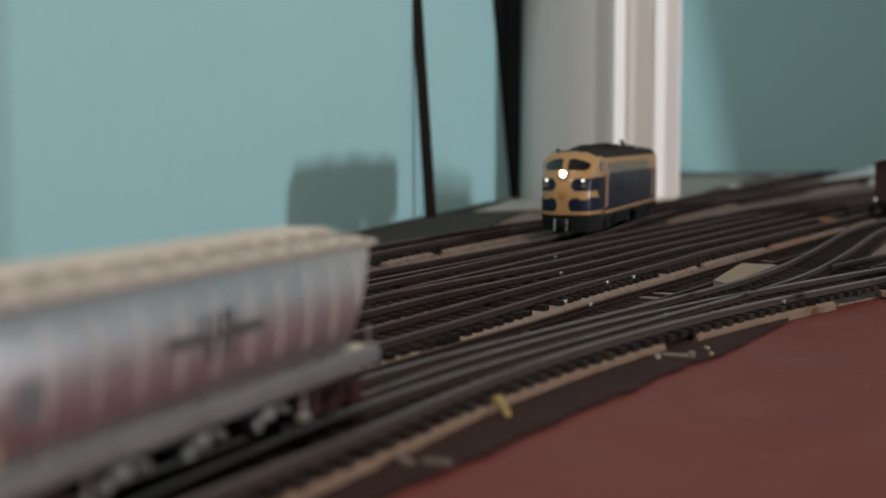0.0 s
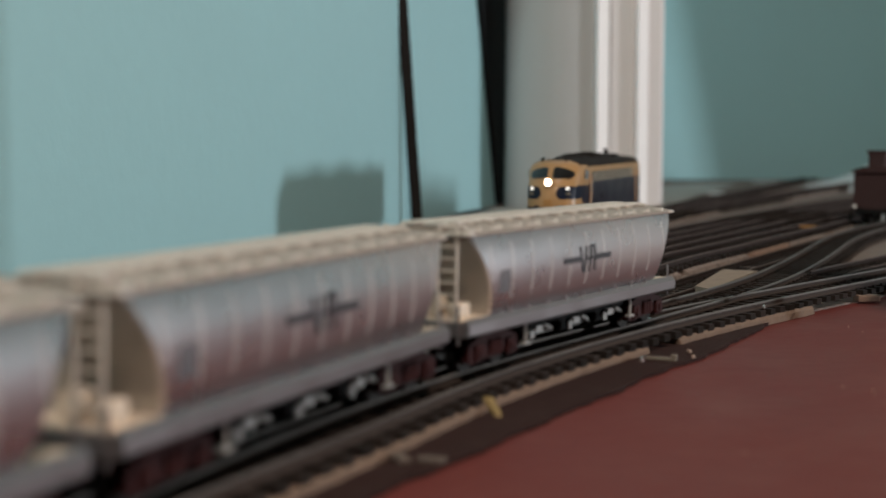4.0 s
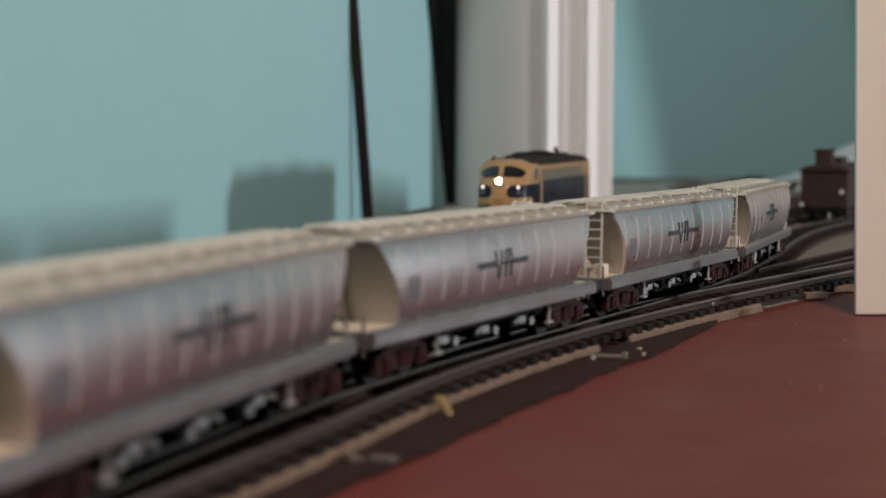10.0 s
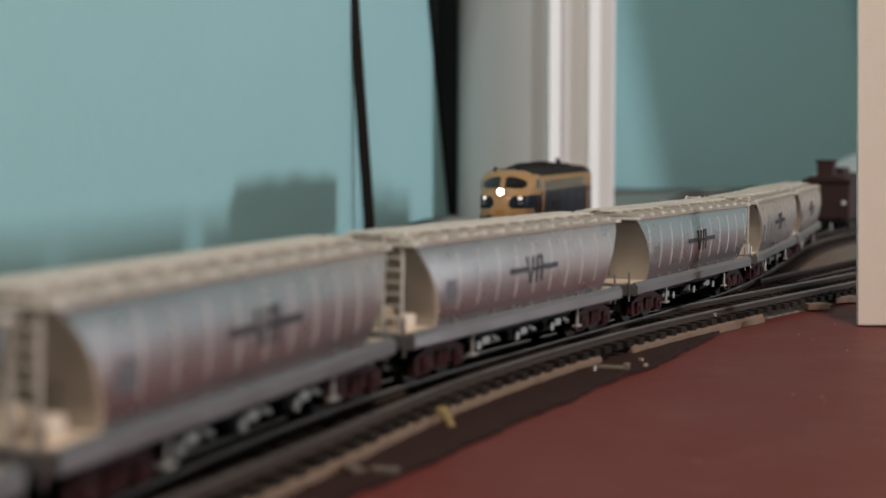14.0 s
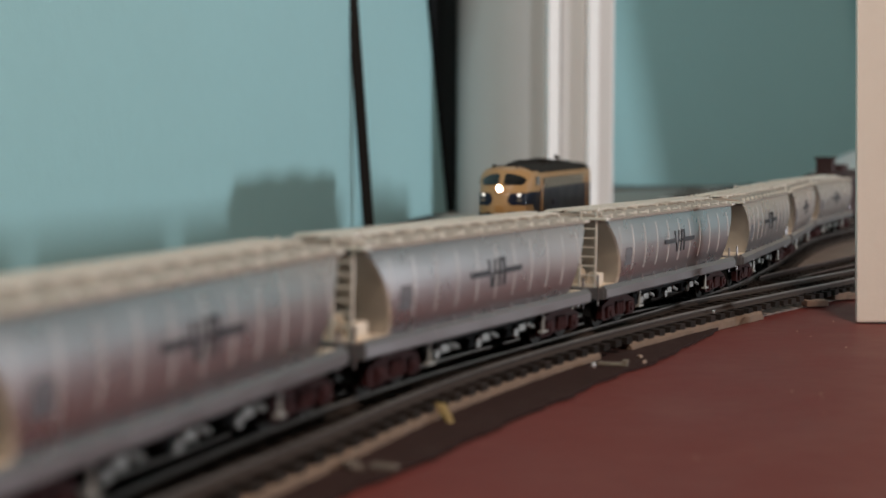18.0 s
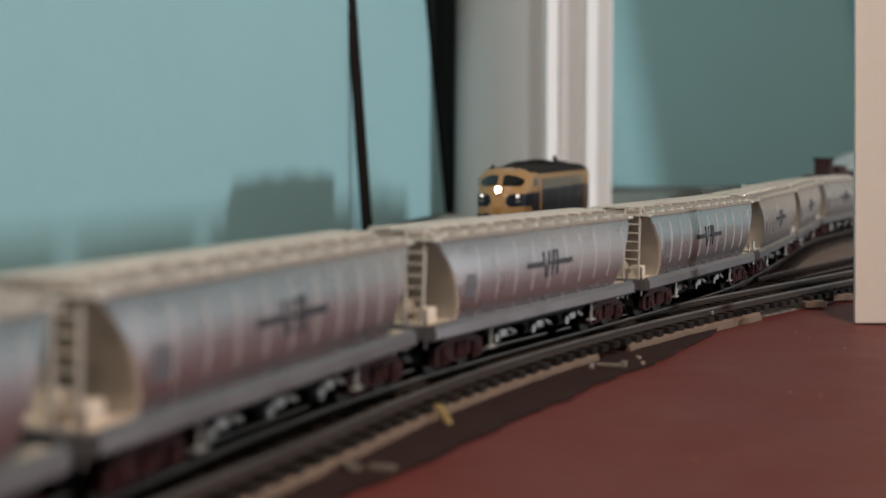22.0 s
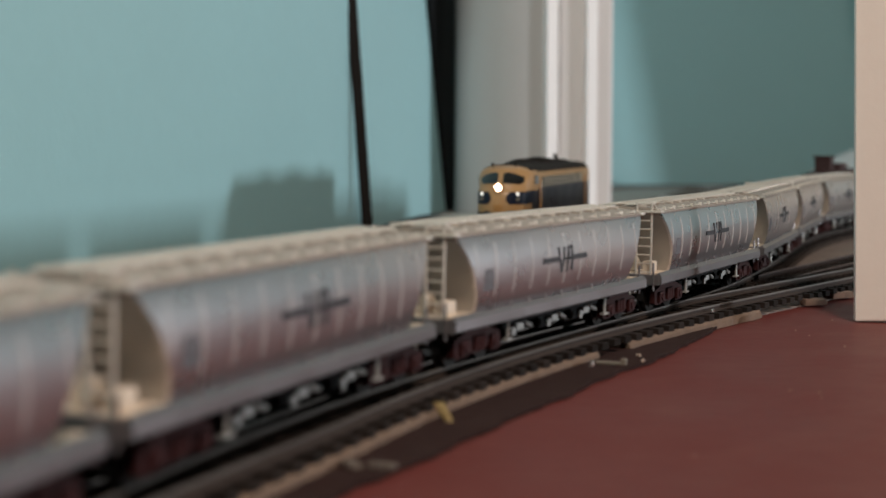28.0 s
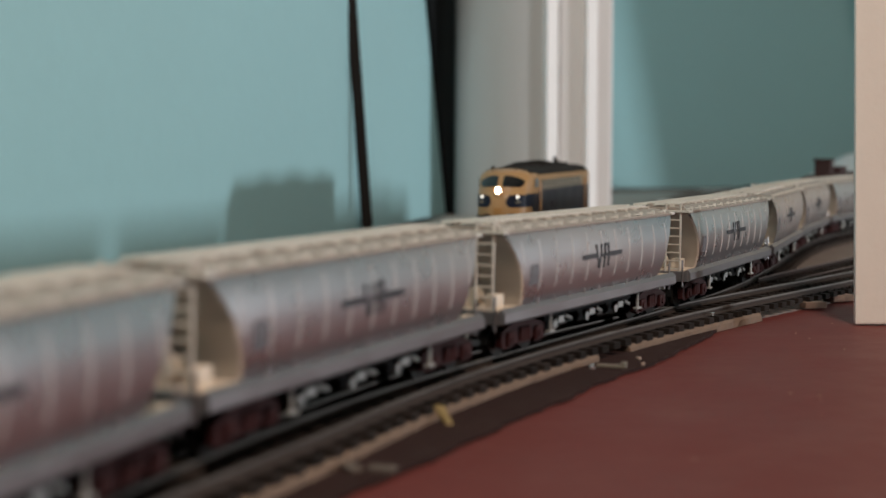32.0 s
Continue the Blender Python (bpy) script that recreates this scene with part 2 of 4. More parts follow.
def mesh_of(name, bm, material, smooth=0.0, scale=MM):
    bmesh.ops.recalc_face_normals(bm, faces=bm.faces)
    if scale != 1:
        bmesh.ops.scale(bm, vec=(scale,) * 3, verts=bm.verts)
    me = bpy.data.meshes.new(name)
    bm.to_mesh(me)
    bm.free()
    for m in material if isinstance(material, (list, tuple)) else [material]:
        me.materials.append(m)
    if smooth:
        me.shade_smooth()
        me.set_sharp_from_angle(angle=radians(smooth))
    return me


def part(name, bm, material, parent=None, label="", smooth=0.0, scale=MM, at=None):
    ob = new(name, mesh_of(name, bm, material, smooth, scale))
    ob.parent = parent
    if at is not None:
        ob.matrix_basis = at
    if label:
        tagged(ob, label)
    return ob


def empty(name, m=None):
    ob = new(name)
    ob.empty_display_size = 0.01
    if m is not None:
        ob.matrix_basis = m
    return ob


# ---- the train's line ----
RUN = [(0, -0.3030), (1, -0.2528), (2, -0.1994), (3, -0.1469), (3.5, -0.1219), (5.5, -0.0208), (7, 0.0536), (9, 0.1539), (11, 0.2546), (12.5, 0.3295), (13.5, 0.3714), (14.5, 0.4077), (16.5, 0.4794), (17.5, 0.5117), (18.5, 0.5401), (19, 0.5509), (19.5, 0.5564), (20, 0.5596), (21, 0.5662), (22, 0.5674), (24, 0.5681), (25, 0.5689), (25.5, 0.5706), (27.5, 0.5764), (28.5, 0.5822), (29.5, 0.5883), (30.5, 0.5952), (31, 0.5997), (31.5, 0.6045), (32, 0.6111)]

PLAN = 0.907  # metres to one unit of the plan
PITCH = 0.1635
RAIL = 0.010
TURN_S = [-0.30, -0.131, 0.0375, 0.206, 0.375, 0.46, 0.58, 0.75]
TURN_A = [17.25, 29.85, 30.48, 21.24, 19.06, 21.95, 28.46, 36.69]
LINE_S = np.linspace(-1.6, 1.0, 1301)
LINE_A = np.radians(np.interp(LINE_S, TURN_S, TURN_A))
LINE_A = np.convolve(np.pad(LINE_A, 20, "edge"), np.ones(41) / 41, "valid")
_ds = LINE_S[1] - LINE_S[0]
LINE_X, LINE_Y = np.cumsum(np.sin(LINE_A)) * _ds, np.cumsum(np.cos(LINE_A)) * _ds
_i0 = int(np.argmin(abs(LINE_S)))
LINE_X = LINE_X - LINE_X[_i0] + 0.0630
LINE_Y = LINE_Y - LINE_Y[_i0] + 0.5456


def on_line(s):
    return float(np.interp(s, LINE_S, LINE_X)) * PLAN, float(np.interp(s, LINE_S, LINE_Y)) * PLAN


def chord_pose(s, half):
    """The pose of something that rides the line on two points, half (metres) from its middle; its x axis points along the line."""
    half = half / PLAN
    xa, ya = on_line(s - half)
    xb, yb = on_line(s + half)
    return pose((xa + xb) / 2, (ya + yb) / 2, RAIL, 0, 0, math.degrees(math.atan2(yb - ya, xb - xa)))


def smooth_path(points, step=0.004):
    """A rounded line through points of the plan, resampled at even steps, in metres."""
    points = [(x * PLAN, y * PLAN) for x, y in points]
    p = np.array([np.array(points[0]) * 2 - np.array(points[1]), *points, np.array(points[-1]) * 2 - np.array(points[-2])], float)
    out = []
    for a, b, c, d in zip(p, p[1:], p[2:], p[3:]):
        for k in np.linspace(0, 1, 40, endpoint=False):
            out.append(0.5 * (2 * b + (c - a) * k + (2 * a - 5 * b + 4 * c - d) * k**2 + (3 * b - a - 3 * c + d) * k**3))
    out = np.array(out + [p[-2]])
    along = np.r_[0, np.cumsum(np.hypot(*np.diff(out, axis=0).T))]
    q = np.arange(0, along[-1], step)
    return np.stack([np.interp(q, along, out[:, 0]), np.interp(q, along, out[:, 1])], 1)


# ---- room ----
WALL_ANGLE = 12.0
WX, WY = -0.070, 1.083
wd = Vector((math.sin(radians(WALL_ANGLE)), math.cos(radians(WALL_ANGLE)), 0))
wn = Vector((-wd.y, wd.x, 0))


def wall_slab(name, a, b, z0, z1, thick, material, out):
    """An upright wall from a to b, thickened towards out."""
    bm = bmesh.new()
    a, b, out = Vector((*a, 0)), Vector((*b, 0)), Vector((*out, 0))
    ring = [a, b, b + out * thick, a + out * thick]
    loft(bm, [[(p.x, p.y, z) for p in ring] for z in (z0, z1)])
    return tagged(part(name, bm, material, scale=1), kind="structure")


def along_wall(d, off=0.0):
    """A point d metres along the long wall from its reference point, off metres into the room."""
    return WX + wd.x * d - wn.x * off, WY + wd.y * d - wn.y * off


FLOOR_Z = -0.90
END_D = (math.cos(radians(8)), math.sin(radians(8)))
END0 = along_wall(1.27)
wall_slab("wall_long", along_wall(-2.9), along_wall(1.36), FLOOR_Z, 1.9, 0.1, M_WALL, wn.xy)
wall_slab("wall_end", END0, (END0[0] + 2.82 * END_D[0], END0[1] + 2.82 * END_D[1]), FLOOR_Z, 1.9, 0.1, M_WALL, (-END_D[1], END_D[0]))
wall_slab("wall_near", along_wall(-2.9, -0.1), along_wall(-2.9, 2.44), FLOOR_Z, 1.9, 0.1, M_WALL, -wd.xy)
# the wall with the added window, four pieces round the opening
WIN_OFF, WIN_D, WIN_W, WIN_Z0, WIN_Z1 = 2.45, 0.09, 0.36, 0.04, 0.335
bm = bmesh.new()
for d0, d1, z0, z1 in ((-3.0, WIN_D - WIN_W / 2, FLOOR_Z, 1.9), (WIN_D + WIN_W / 2, 2.18, FLOOR_Z, 1.9), (WIN_D - WIN_W / 2, WIN_D + WIN_W / 2, FLOOR_Z, WIN_Z0), (WIN_D - WIN_W / 2, WIN_D + WIN_W / 2, WIN_Z1, 1.9)):
    loft(bm, [[(*along_wall(d, o), z) for d, o in ((d0, WIN_OFF), (d1, WIN_OFF), (d1, WIN_OFF + 0.1), (d0, WIN_OFF + 0.1))] for z in (z0, z1)])
tagged(part("wall_window", bm, M_CEIL, scale=1), kind="structure")
# unseen window, added to house the low side light
window = empty("window_1")
tagged(window, "unseen white-framed window added round the low side light", "window", kind="structure")


def window_bar(name, d0, d1, z0, z1, o0, o1, material):
    bm = bmesh.new()
    loft(bm, [[(*along_wall(d, o), z) for d, o in ((d0, WIN_OFF + o0), (d1, WIN_OFF + o0), (d1, WIN_OFF + o1), (d0, WIN_OFF + o1))] for z in (z0, z1)])
    return part(name, bm, material, window, scale=1)


for k in range(2):
    d = WIN_D - WIN_W / 2 + 0.002 + k * (WIN_W - 0.054)
    window_bar("window_frame", d, d + 0.05, WIN_Z0 + 0.002, WIN_Z1 - 0.002, 0.03, 0.07, M_CEIL)
    if k < 1:
        for z in (WIN_Z0 + 0.002, WIN_Z1 - 0.052):
            window_bar("window_frame", d + 0.05, d + (WIN_W - 0.054), z, z + 0.05, 0.03, 0.07, M_CEIL)
        pane = window_bar("pane", d + 0.05, d + (WIN_W - 0.054), WIN_Z0 + 0.052, WIN_Z1 - 0.052, 0.048, 0.052, M_PANE)
        pane.visible_shadow = False
window_bar("window_sill", WIN_D - WIN_W / 2 - 0.03, WIN_D + WIN_W / 2 + 0.03, WIN_Z0 - 0.022, WIN_Z0 - 0.001, -0.05, -0.001, M_CEIL)
for nm, z, th, mt in (("floor", FLOOR_Z, -0.05, M_FLOOR), ("ceiling", 1.9, 0.05, M_CEIL)):
    bm = bmesh.new()
    loft(bm, [[(*along_wall(d, o), k) for d, o in ((-3, -0.1), (1.33, -0.1), (2.30, 2.55), (-3, 2.55))] for k in (z, z + th)])
    tagged(part(nm, bm, mt, scale=1), kind="structure")

# the table that carries the layout
bm = bmesh.new()
loft(bm, [[(*q, k) for q in (along_wall(-2.3, 0.004), along_wall(1.250, 0.004), (END0[0] + 1.38 * END_D[0], END0[1] - 0.014 + 1.38 * END_D[1]), along_wall(-2.3, 1.25))] for k in (-0.03, 0.0018)])
table = empty("layout_table")
tagged(table, "red-brown painted layout table against the teal wall", "table")
part("tabletop", bm, M_TABLE, table, scale=1)
for d, o in ((-2.2, 0.08), (1.1, 0.08), (1.5, 1.15), (-2.2, 1.17)):
    bm = bmesh.new()
    x, y = along_wall(d, o)
    box(bm, (x, y, (FLOOR_Z - 0.03) / 2), (0.06, 0.06, -FLOOR_Z - 0.03), 0.004)
    part("leg", bm, M_PLY, table, scale=1)

# ---- track A branches off the train's line and runs along its near side ----
A_PTS = [(-0.1646, 0.0297), (-0.1217, 0.131), (-0.0787, 0.2322), (-0.0396, 0.3243), (-0.0223, 0.3683), (-0.0049, 0.4074), (0.0139, 0.4436), (0.0353, 0.4808), (0.06, 0.5199), (0.0882, 0.561), (0.1204, 0.6048), (0.1568, 0.6524), (0.1963, 0.7032), (0.2393, 0.7585), (0.2945, 0.8295)]
PATH_A = smooth_path(A_PTS)
PATH_MAIN = np.array([on_line(s) for s in np.arange(-1.5, 0.98, 0.0044)])
YARD = [
    smooth_path([(-0.150, 0.55), (-0.073, 0.795), (0.003, 0.99), (0.129, 1.26), (0.263, 1.63), (0.40, 2.00), (0.548, 2.42)]),
    smooth_path([(-0.17, 0.40), (-0.058, 0.66), (0.0385, 0.886), (0.104, 1.115), (0.195, 1.36), (0.345, 1.70), (0.560, 2.15), (0.68, 2.40)]),
    smooth_path([(-0.12, 0.42), (-0.045, 0.618), (0.035, 0.812), (0.175, 1.12), (0.30, 1.38), (0.435, 1.63), (0.66, 2.0)]),
    smooth_path([(-0.11, 0.40), (-0.046, 0.560), (0.031, 0.722), (0.162, 1.006), (0.272, 1.24), (0.396, 1.475), (0.58, 1.80)]),
    smooth_path([(-0.11, 0.31), (-0.036, 0.478), (0.028, 0.632), (0.116, 0.825), (0.237, 1.07), (0.337, 1.27), (0.47, 1.52)]),
    smooth_path([(-0.10, 0.27), (-0.030, 0.425), (0.028, 0.548), (0.100, 0.700), (0.181, 0.872), (0.245, 1.00), (0.318, 1.158), (0.43, 1.40)]),
]


def frames_of(path):
    """Direction and left-hand normal at each point of a path."""
    d = np.gradient(path, axis=0)
    d /= np.linalg.norm(d, axis=1)[:, None]
    return d, np.stack([-d[:, 1], d[:, 0]], 1)


def sweep(bm, path, profile, skip=()):
    """Sweep a profile of (left, z) in metres along a path."""
    d, n = frames_of(path)
    loft(bm, [[(p[0] + q[0] * u, p[1] + q[1] * u, z) for u, z in profile] for p, q in zip(path, n)])


def rail_profile(off, z, slim=1.0):
    h, f, w = 0.0010 * slim, 0.0005 * slim, 0.0020 * slim
    return [(off - w / 2, z), (off - w / 2, z + 0.0004), (off - f / 2, z + 0.0007), (off - f / 2, z + 0.0017), (off - h / 2, z + 0.0019), (off - h / 2, z + 0.0025),
            (off + h / 2, z + 0.0025), (off + h / 2, z + 0.0019), (off + f / 2, z + 0.0017), (off + f / 2, z + 0.0007), (off + w / 2, z + 0.0004), (off + w / 2, z)]


def sleeper_mesh():
    bm = bmesh.new()
    box(bm, (0, 0, 1.1), (4.2, 27.0, 2.2))
    for y in (-8.25, 8.25):
        for s in (-1, 1):
            box(bm, (0, y + s * 1.7, 2.45), (2.2, 1.0, 0.7))
    return mesh_of("sleeper", bm, M_SLEEPER)


SLEEPER = sleeper_mesh()


def gap_to(path, x, y):
    """Signed distance of a point to the right of a path."""
    d, n = frames_of(path)
    k = int(np.argmin((path[:, 0] - x) ** 2 + (path[:, 1] - y) ** 2))
    return -float((x - path[k, 0]) * n[k, 0] + (y - path[k, 1]) * n[k, 1])


def track(label, path, top, cork=None, cork_gaps=(), shares=None, yields=None, worn=0.0):
    """A length of model track: roadbed, two rails and sleepers. Where it shares its bed with another line its timbers are long; where it yields they are left out."""
    thing = empty("model_track")
    tagged(thing, label, "railway track", "yard tracks")
    z = top - 0.0025
    if worn:
        wob = np.array([noise.noise((p[0] * 9, p[1] * 9, top * 100)) for p in path]) * worn
        path = path + frames_of(path)[1] * wob[:, None]
    along = np.r_[0, np.cumsum(np.hypot(*np.diff(path, axis=0).T))]
    if cork:
        zb = z - 0.0022
        lo = 0
        for a, b in [*cork_gaps, (9, 9)]:
            m = (along >= lo) & (along <= a)
            a = min(a, along[-1])
            if m.sum() > 3:
                bm = bmesh.new()
                rough = random.Random(int(lo * 1e3 + path[0][0] * 1e5))
                wide = 0.0025 if worn else 0.0
                sweep(bm, path[m], [(-0.0139 - wide, 0.0020), (-0.0135 - wide * 0.8, zb - 0.0010), (-0.0126 - wide * 0.5, zb), (0.0126 + wide * 0.5, zb), (0.0135 + wide * 0.8, zb - 0.0010), (0.0139 + wide, 0.0020)])
                for v in bm.verts:
                    v.co += Vector((rough.uniform(-1, 1), rough.uniform(-1, 1), 0)) * 0.00035
                for f in bm.faces:
                    f.material_index = 1 if f.calc_center_median().z > zb - 0.0003 else 0
                part("cork_roadbed", bm, [rough.choice(cork)] * 2 if isinstance(cork, list) else [cork, M_CORKD], thing, "crumbly tan cork strip with a sloped shoulder", scale=1)
            lo = b
    for off in (-0.00865, 0.00865):
        bm = bmesh.new()
        sweep(bm, path, rail_profile(off, z, 0.75 if worn else 1.0))
        for f in bm.faces:
            f.material_index = 1 if f.calc_center_median().z > top - 0.0004 else 0
        part("rail", bm, [M_RAILDARK if worn else M_RAIL, M_RAILDULL if worn else M_RAILTOP], thing, "brown weathered rail" if worn else "weathered nickel rail with a bright head", scale=1)
    d, _ = frames_of(path)
    rnd = random.Random(int(path[0][0] * 1e4))
    for s in np.arange(0.002, along[-1], 0.0086):
        x, y = np.interp(s, along, path[:, 0]), np.interp(s, along, path[:, 1])
        i = min(int(np.searchsorted(along, s)), len(path) - 1)
        a = math.degrees(math.atan2(d[i][1], d[i][0])) + rnd.uniform(-1.5, 1.5) * (1 + worn * 1500)
        m = pose(x, y, z - 0.0022 - rnd.uniform(0, 0.0004), 0, 0, a)
        if worn and rnd.random() < 0.06:
            continue
        if yields is not None and abs(gap_to(yields, x, y)) < 0.030:
            continue
        if shares is not None:
            g = gap_to(shares, x, y)
            if 0 < g < 0.030:
                m = m @ pose(0, g / 2, 0) @ Matrix.Diagonal((1, 1 + g / 0.030, 1, 1))
        ob = new("sleeper", SLEEPER)
        ob.parent = thing
        ob.matrix_basis = m
    return thing


# grey underlay sheet below the yard
bm = bmesh.new()
front = [p for p in smooth_path([(-0.24, -0.42), (-0.135, 0.02), (-0.062, 0.205), (-0.0202, 0.3013), (-0.0085, 0.3205), (0.0023, 0.345), (0.0178, 0.377), (0.0363, 0.4117), (0.0500, 0.4440), (0.0595, 0.4700), (0.0740, 0.510), (0.101, 0.552), (0.133, 0.596), (0.170, 0.6435), (0.210, 0.694), (0.262, 0.756), (0.35, 0.83), (0.60, 1.02), (0.9, 1.25)], 0.02)]
back = [along_wall(d, 0.005) for d in (1.22, 0.8, 0.4, 0.0, -0.4, -0.8, -1.4, -1.9)]
outline = [(p[0] - 0.004, p[1] + 0.002) for p in front] + [(1.0, 2.35), *back]
vs0 = [bm.verts.new((x, y, 0.0017)) for x, y in outline]
vs1 = [bm.verts.new((x, y, 0.0026)) for x, y in outline]
bm.faces.new(vs1)
bm.faces.new(list(reversed(vs0)))
for i in range(len(outline)):
    j = (i + 1) % len(outline)
    bm.faces.new((vs0[i], vs0[j], vs1[j], vs1[i]))
tagged(part("yard_underlay", bm, M_YARD, scale=1), "dusty grey-brown underlay sheet below the yard tracks", "ground sheet", kind="structure")


# dark brown strip along the front of the underlay
bm = bmesh.new()
fd, fn = frames_of(PATH_A)
inner = [tuple(p - n * 0.004) for p, n in zip(PATH_A[::5], fn[::5]) if p[1] < 0.60 * PLAN]
edge_y = np.arange(inner[0][1] + 0.002, 0.585 * PLAN, 0.0025)
strip_x = [p[0] for p in front if p[1] < 0.43 * PLAN] + [x * PLAN for x in (0.0475, 0.0585, 0.0710, 0.0820, 0.1010, 0.1200)]
front_y = [p[1] for p in front if p[1] < 0.43 * PLAN] + [y * PLAN for y in (0.4380, 0.4580, 0.4760, 0.500, 0.542, 0.585)]
outer = [(float(np.interp(y, front_y, strip_x)) + 0.0012 * noise.noise((y * 50, 0.2, 0.5)) + 0.0010 * noise.noise((y * 200, 0.9, 1.5)), float(y)) for y in edge_y]
prism(bm, outer + list(reversed(inner)), 0.0020, 0.0031, "z")
tagged(part("felt_strip", bm, M_FRONTSTRIP, scale=1), "dark brown strip beside the front track", "felt strip", kind="structure")


def gap_at(x):
    """Length along the front track at which it reaches x of the plan."""
    k = int(np.argmin(abs(PATH_A[:, 0] - x * PLAN)))
    return k * 0.004


track("front track with black sleepers on crumbling cork beside the red table", PATH_A, RAIL, M_CORK, [(gap_at(0.0425), gap_at(0.0535)), (gap_at(0.128), 9)], shares=PATH_MAIN)
track("curved main track under the hopper train", PATH_MAIN, RAIL, M_CORKD, yields=PATH_A)
track("short dark siding between the main and front tracks", smooth_path([(0.172, 0.712), (0.200, 0.757), (0.262, 0.850), (0.352, 0.985), (0.47, 1.15)]), RAIL - 0.0004, M_CORKD, worn=0.001)
YARD_LABELS = ["back siding close to the teal wall", "siding under the blue and gold locomotive", "dark weathered yard siding on cork", "middle yard siding on cork", "yard siding with weathered rails", "siding laid flat under the red van"]
for k, p in enumerate(YARD):
    rnd = random.Random(40 + k)
    cuts, at = [], 0.0
    while at < 2.0:
        at += rnd.uniform(0.06, 0.30)
        cuts.append((at, at + rnd.uniform(0.004, 0.04)))
        at = cuts[-1][1]
    beds = [[M_CORKM2], [M_CORKD, M_CORKM2, M_CORKM2], [M_CORKD, M_CORKM2, M_CORKM2, M_CORKM2], [M_CORKM2, M_CORKM2, M_CORKM], [M_CORKM2, M_CORKM2, M_CORKM], None][k]
    track(YARD_LABELS[k], p, 0.006 if k == 5 else RAIL, beds, cuts, worn=0.0018)

# loose grit between the yard tracks
rnd = random.Random(11)
verts, faces = [], []
for k in range(2600):
    p = YARD[rnd.randrange(6)]
    q = p[rnd.randrange(len(p))]
    x, y, r = q[0] + rnd.gauss(0, 0.014), q[1] + rnd.gauss(0, 0.014), rnd.uniform(0.0003, 0.0010)
    z0, b, a0 = 0.0025, len(verts), rnd.uniform(0, 6.28)
    for j in range(3):
        verts.append((x + r * math.cos(a0 + 2.1 * j), y + r * math.sin(a0 + 2.1 * j) * rnd.uniform(0.6, 1.2), z0))
    verts.append((x + rnd.uniform(-0.3, 0.3) * r, y, z0 + r * rnd.uniform(0.7, 1.3)))
    faces += [(b, b + 1, b + 3), (b + 1, b + 2, b + 3), (b + 2, b, b + 3)]
me = bpy.data.meshes.new("yard_grit")
me.from_pydata(verts, [], faces)
me.materials.append(M_GRIT)
tagged(new("yard_grit", me), "loose grey-brown grit scattered between the yard tracks", "grit", kind="stuff")


# ---- hopper wagons ----
def wheelset(name, parent, x, r=5.3):
    bm = bmesh.new()
    for s in (-1, 1):
        rod(bm, (0, s * 7.3, 0), (0, s * 9.6, 0), r, 20)
        rod(bm, (0, s * 7.0, 0), (0, s * 7.6, 0), r + 0.8, 20)
        rod(bm, (0, s * 9.5, 0), (0, s * 10.0, 0), r * 0.45, 10)
        for k in range(4):
            a = k * math.pi / 2
            box(bm, (math.cos(a) * r * 0.62, s * 9.7, math.sin(a) * r * 0.62), (1.0, 0.5, 1.0))
    rod(bm, (0, -10.6, 0), (0, 10.6, 0), 1.0, 8)
    return part(name, bm, M_WHEEL, parent, "blackened metal wheels on an axle", smooth=40, at=pose(x * MM, 0, r * MM))


def bogie(parent, x):
    b = empty("bogie", pose(x * MM, 0, 0))
    b.parent = parent
    for s in (-1, 1):
        bm = bmesh.new()
        y0, y1 = s * 11.6, s * 13.6
        prism(bm, [(-14, 3.4), (-12.5, 2.6), (-7.5, 2.6), (-6, 4.6), (-3.5, 3.2), (3.5, 3.2), (6, 4.6), (7.5, 2.6), (12.5, 2.6), (14, 3.4), (14, 7.6), (11, 8.6), (5.5, 10.2), (-5.5, 10.2), (-11, 8.6), (-14, 7.6)], min(y0, y1), max(y0, y1))
        for ax in (-9, 9):
            box(bm, (ax, s * 14.1, 5.3), (4.4, 1.4, 4.2), 0.5)
            rod(bm, (ax, s * 14.6, 5.3), (ax, s * 15.3, 5.3), 1.3, 10)
        for sp in (-2.2, 0, 2.2):
            rod(bm, (sp, s * 14.0, 4.0), (sp, s * 14.0, 8.2), 0.9, 8)
        part("side_frame", bm, M_BOGIE, b, "red oxide side frame with axle boxes and springs")
    bm = bmesh.new()
    box(bm, (0, 0, 8.4), (5.5, 23.4, 3.0), 0.5)
    rod(bm, (0, 0, 9), (0, 0, 11.6), 3.0, 12)
    part("bolster", bm, M_BOGIE, b)
    for ax in (-9, 9):
        wheelset("wheelset", b, ax)
        bm = bmesh.new()
        box(bm, (ax * 1.62, -8.3, 6.0), (1.0, 2.2, 4.0), 0.2)
        box(bm, (ax * 1.62, 8.3, 6.0), (1.0, 2.2, 4.0), 0.2)
        part("brake_shoe", bm, M_BLACK, b)
    return b


SIDE = [(13.5, 13.7, 54.0), (15.2, 14.7, 54.4), (17, 15.5, 55.0), (20.5, 16.4, 56.3), (24, 16.85, 57.8), (27.5, 16.9, 59.6), (31, 16.55, 61.8), (34, 15.9, 64.0), (35.8, 15.3, 65.2), (37.2, 14.7, 65.8)]


def side_y(z):
    return float(np.interp(z, [r[0] for r in SIDE], [r[1] for r in SIDE]))


def side_x(z):
    return float(np.interp(z, [r[0] for r in SIDE], [r[2] for r in SIDE]))


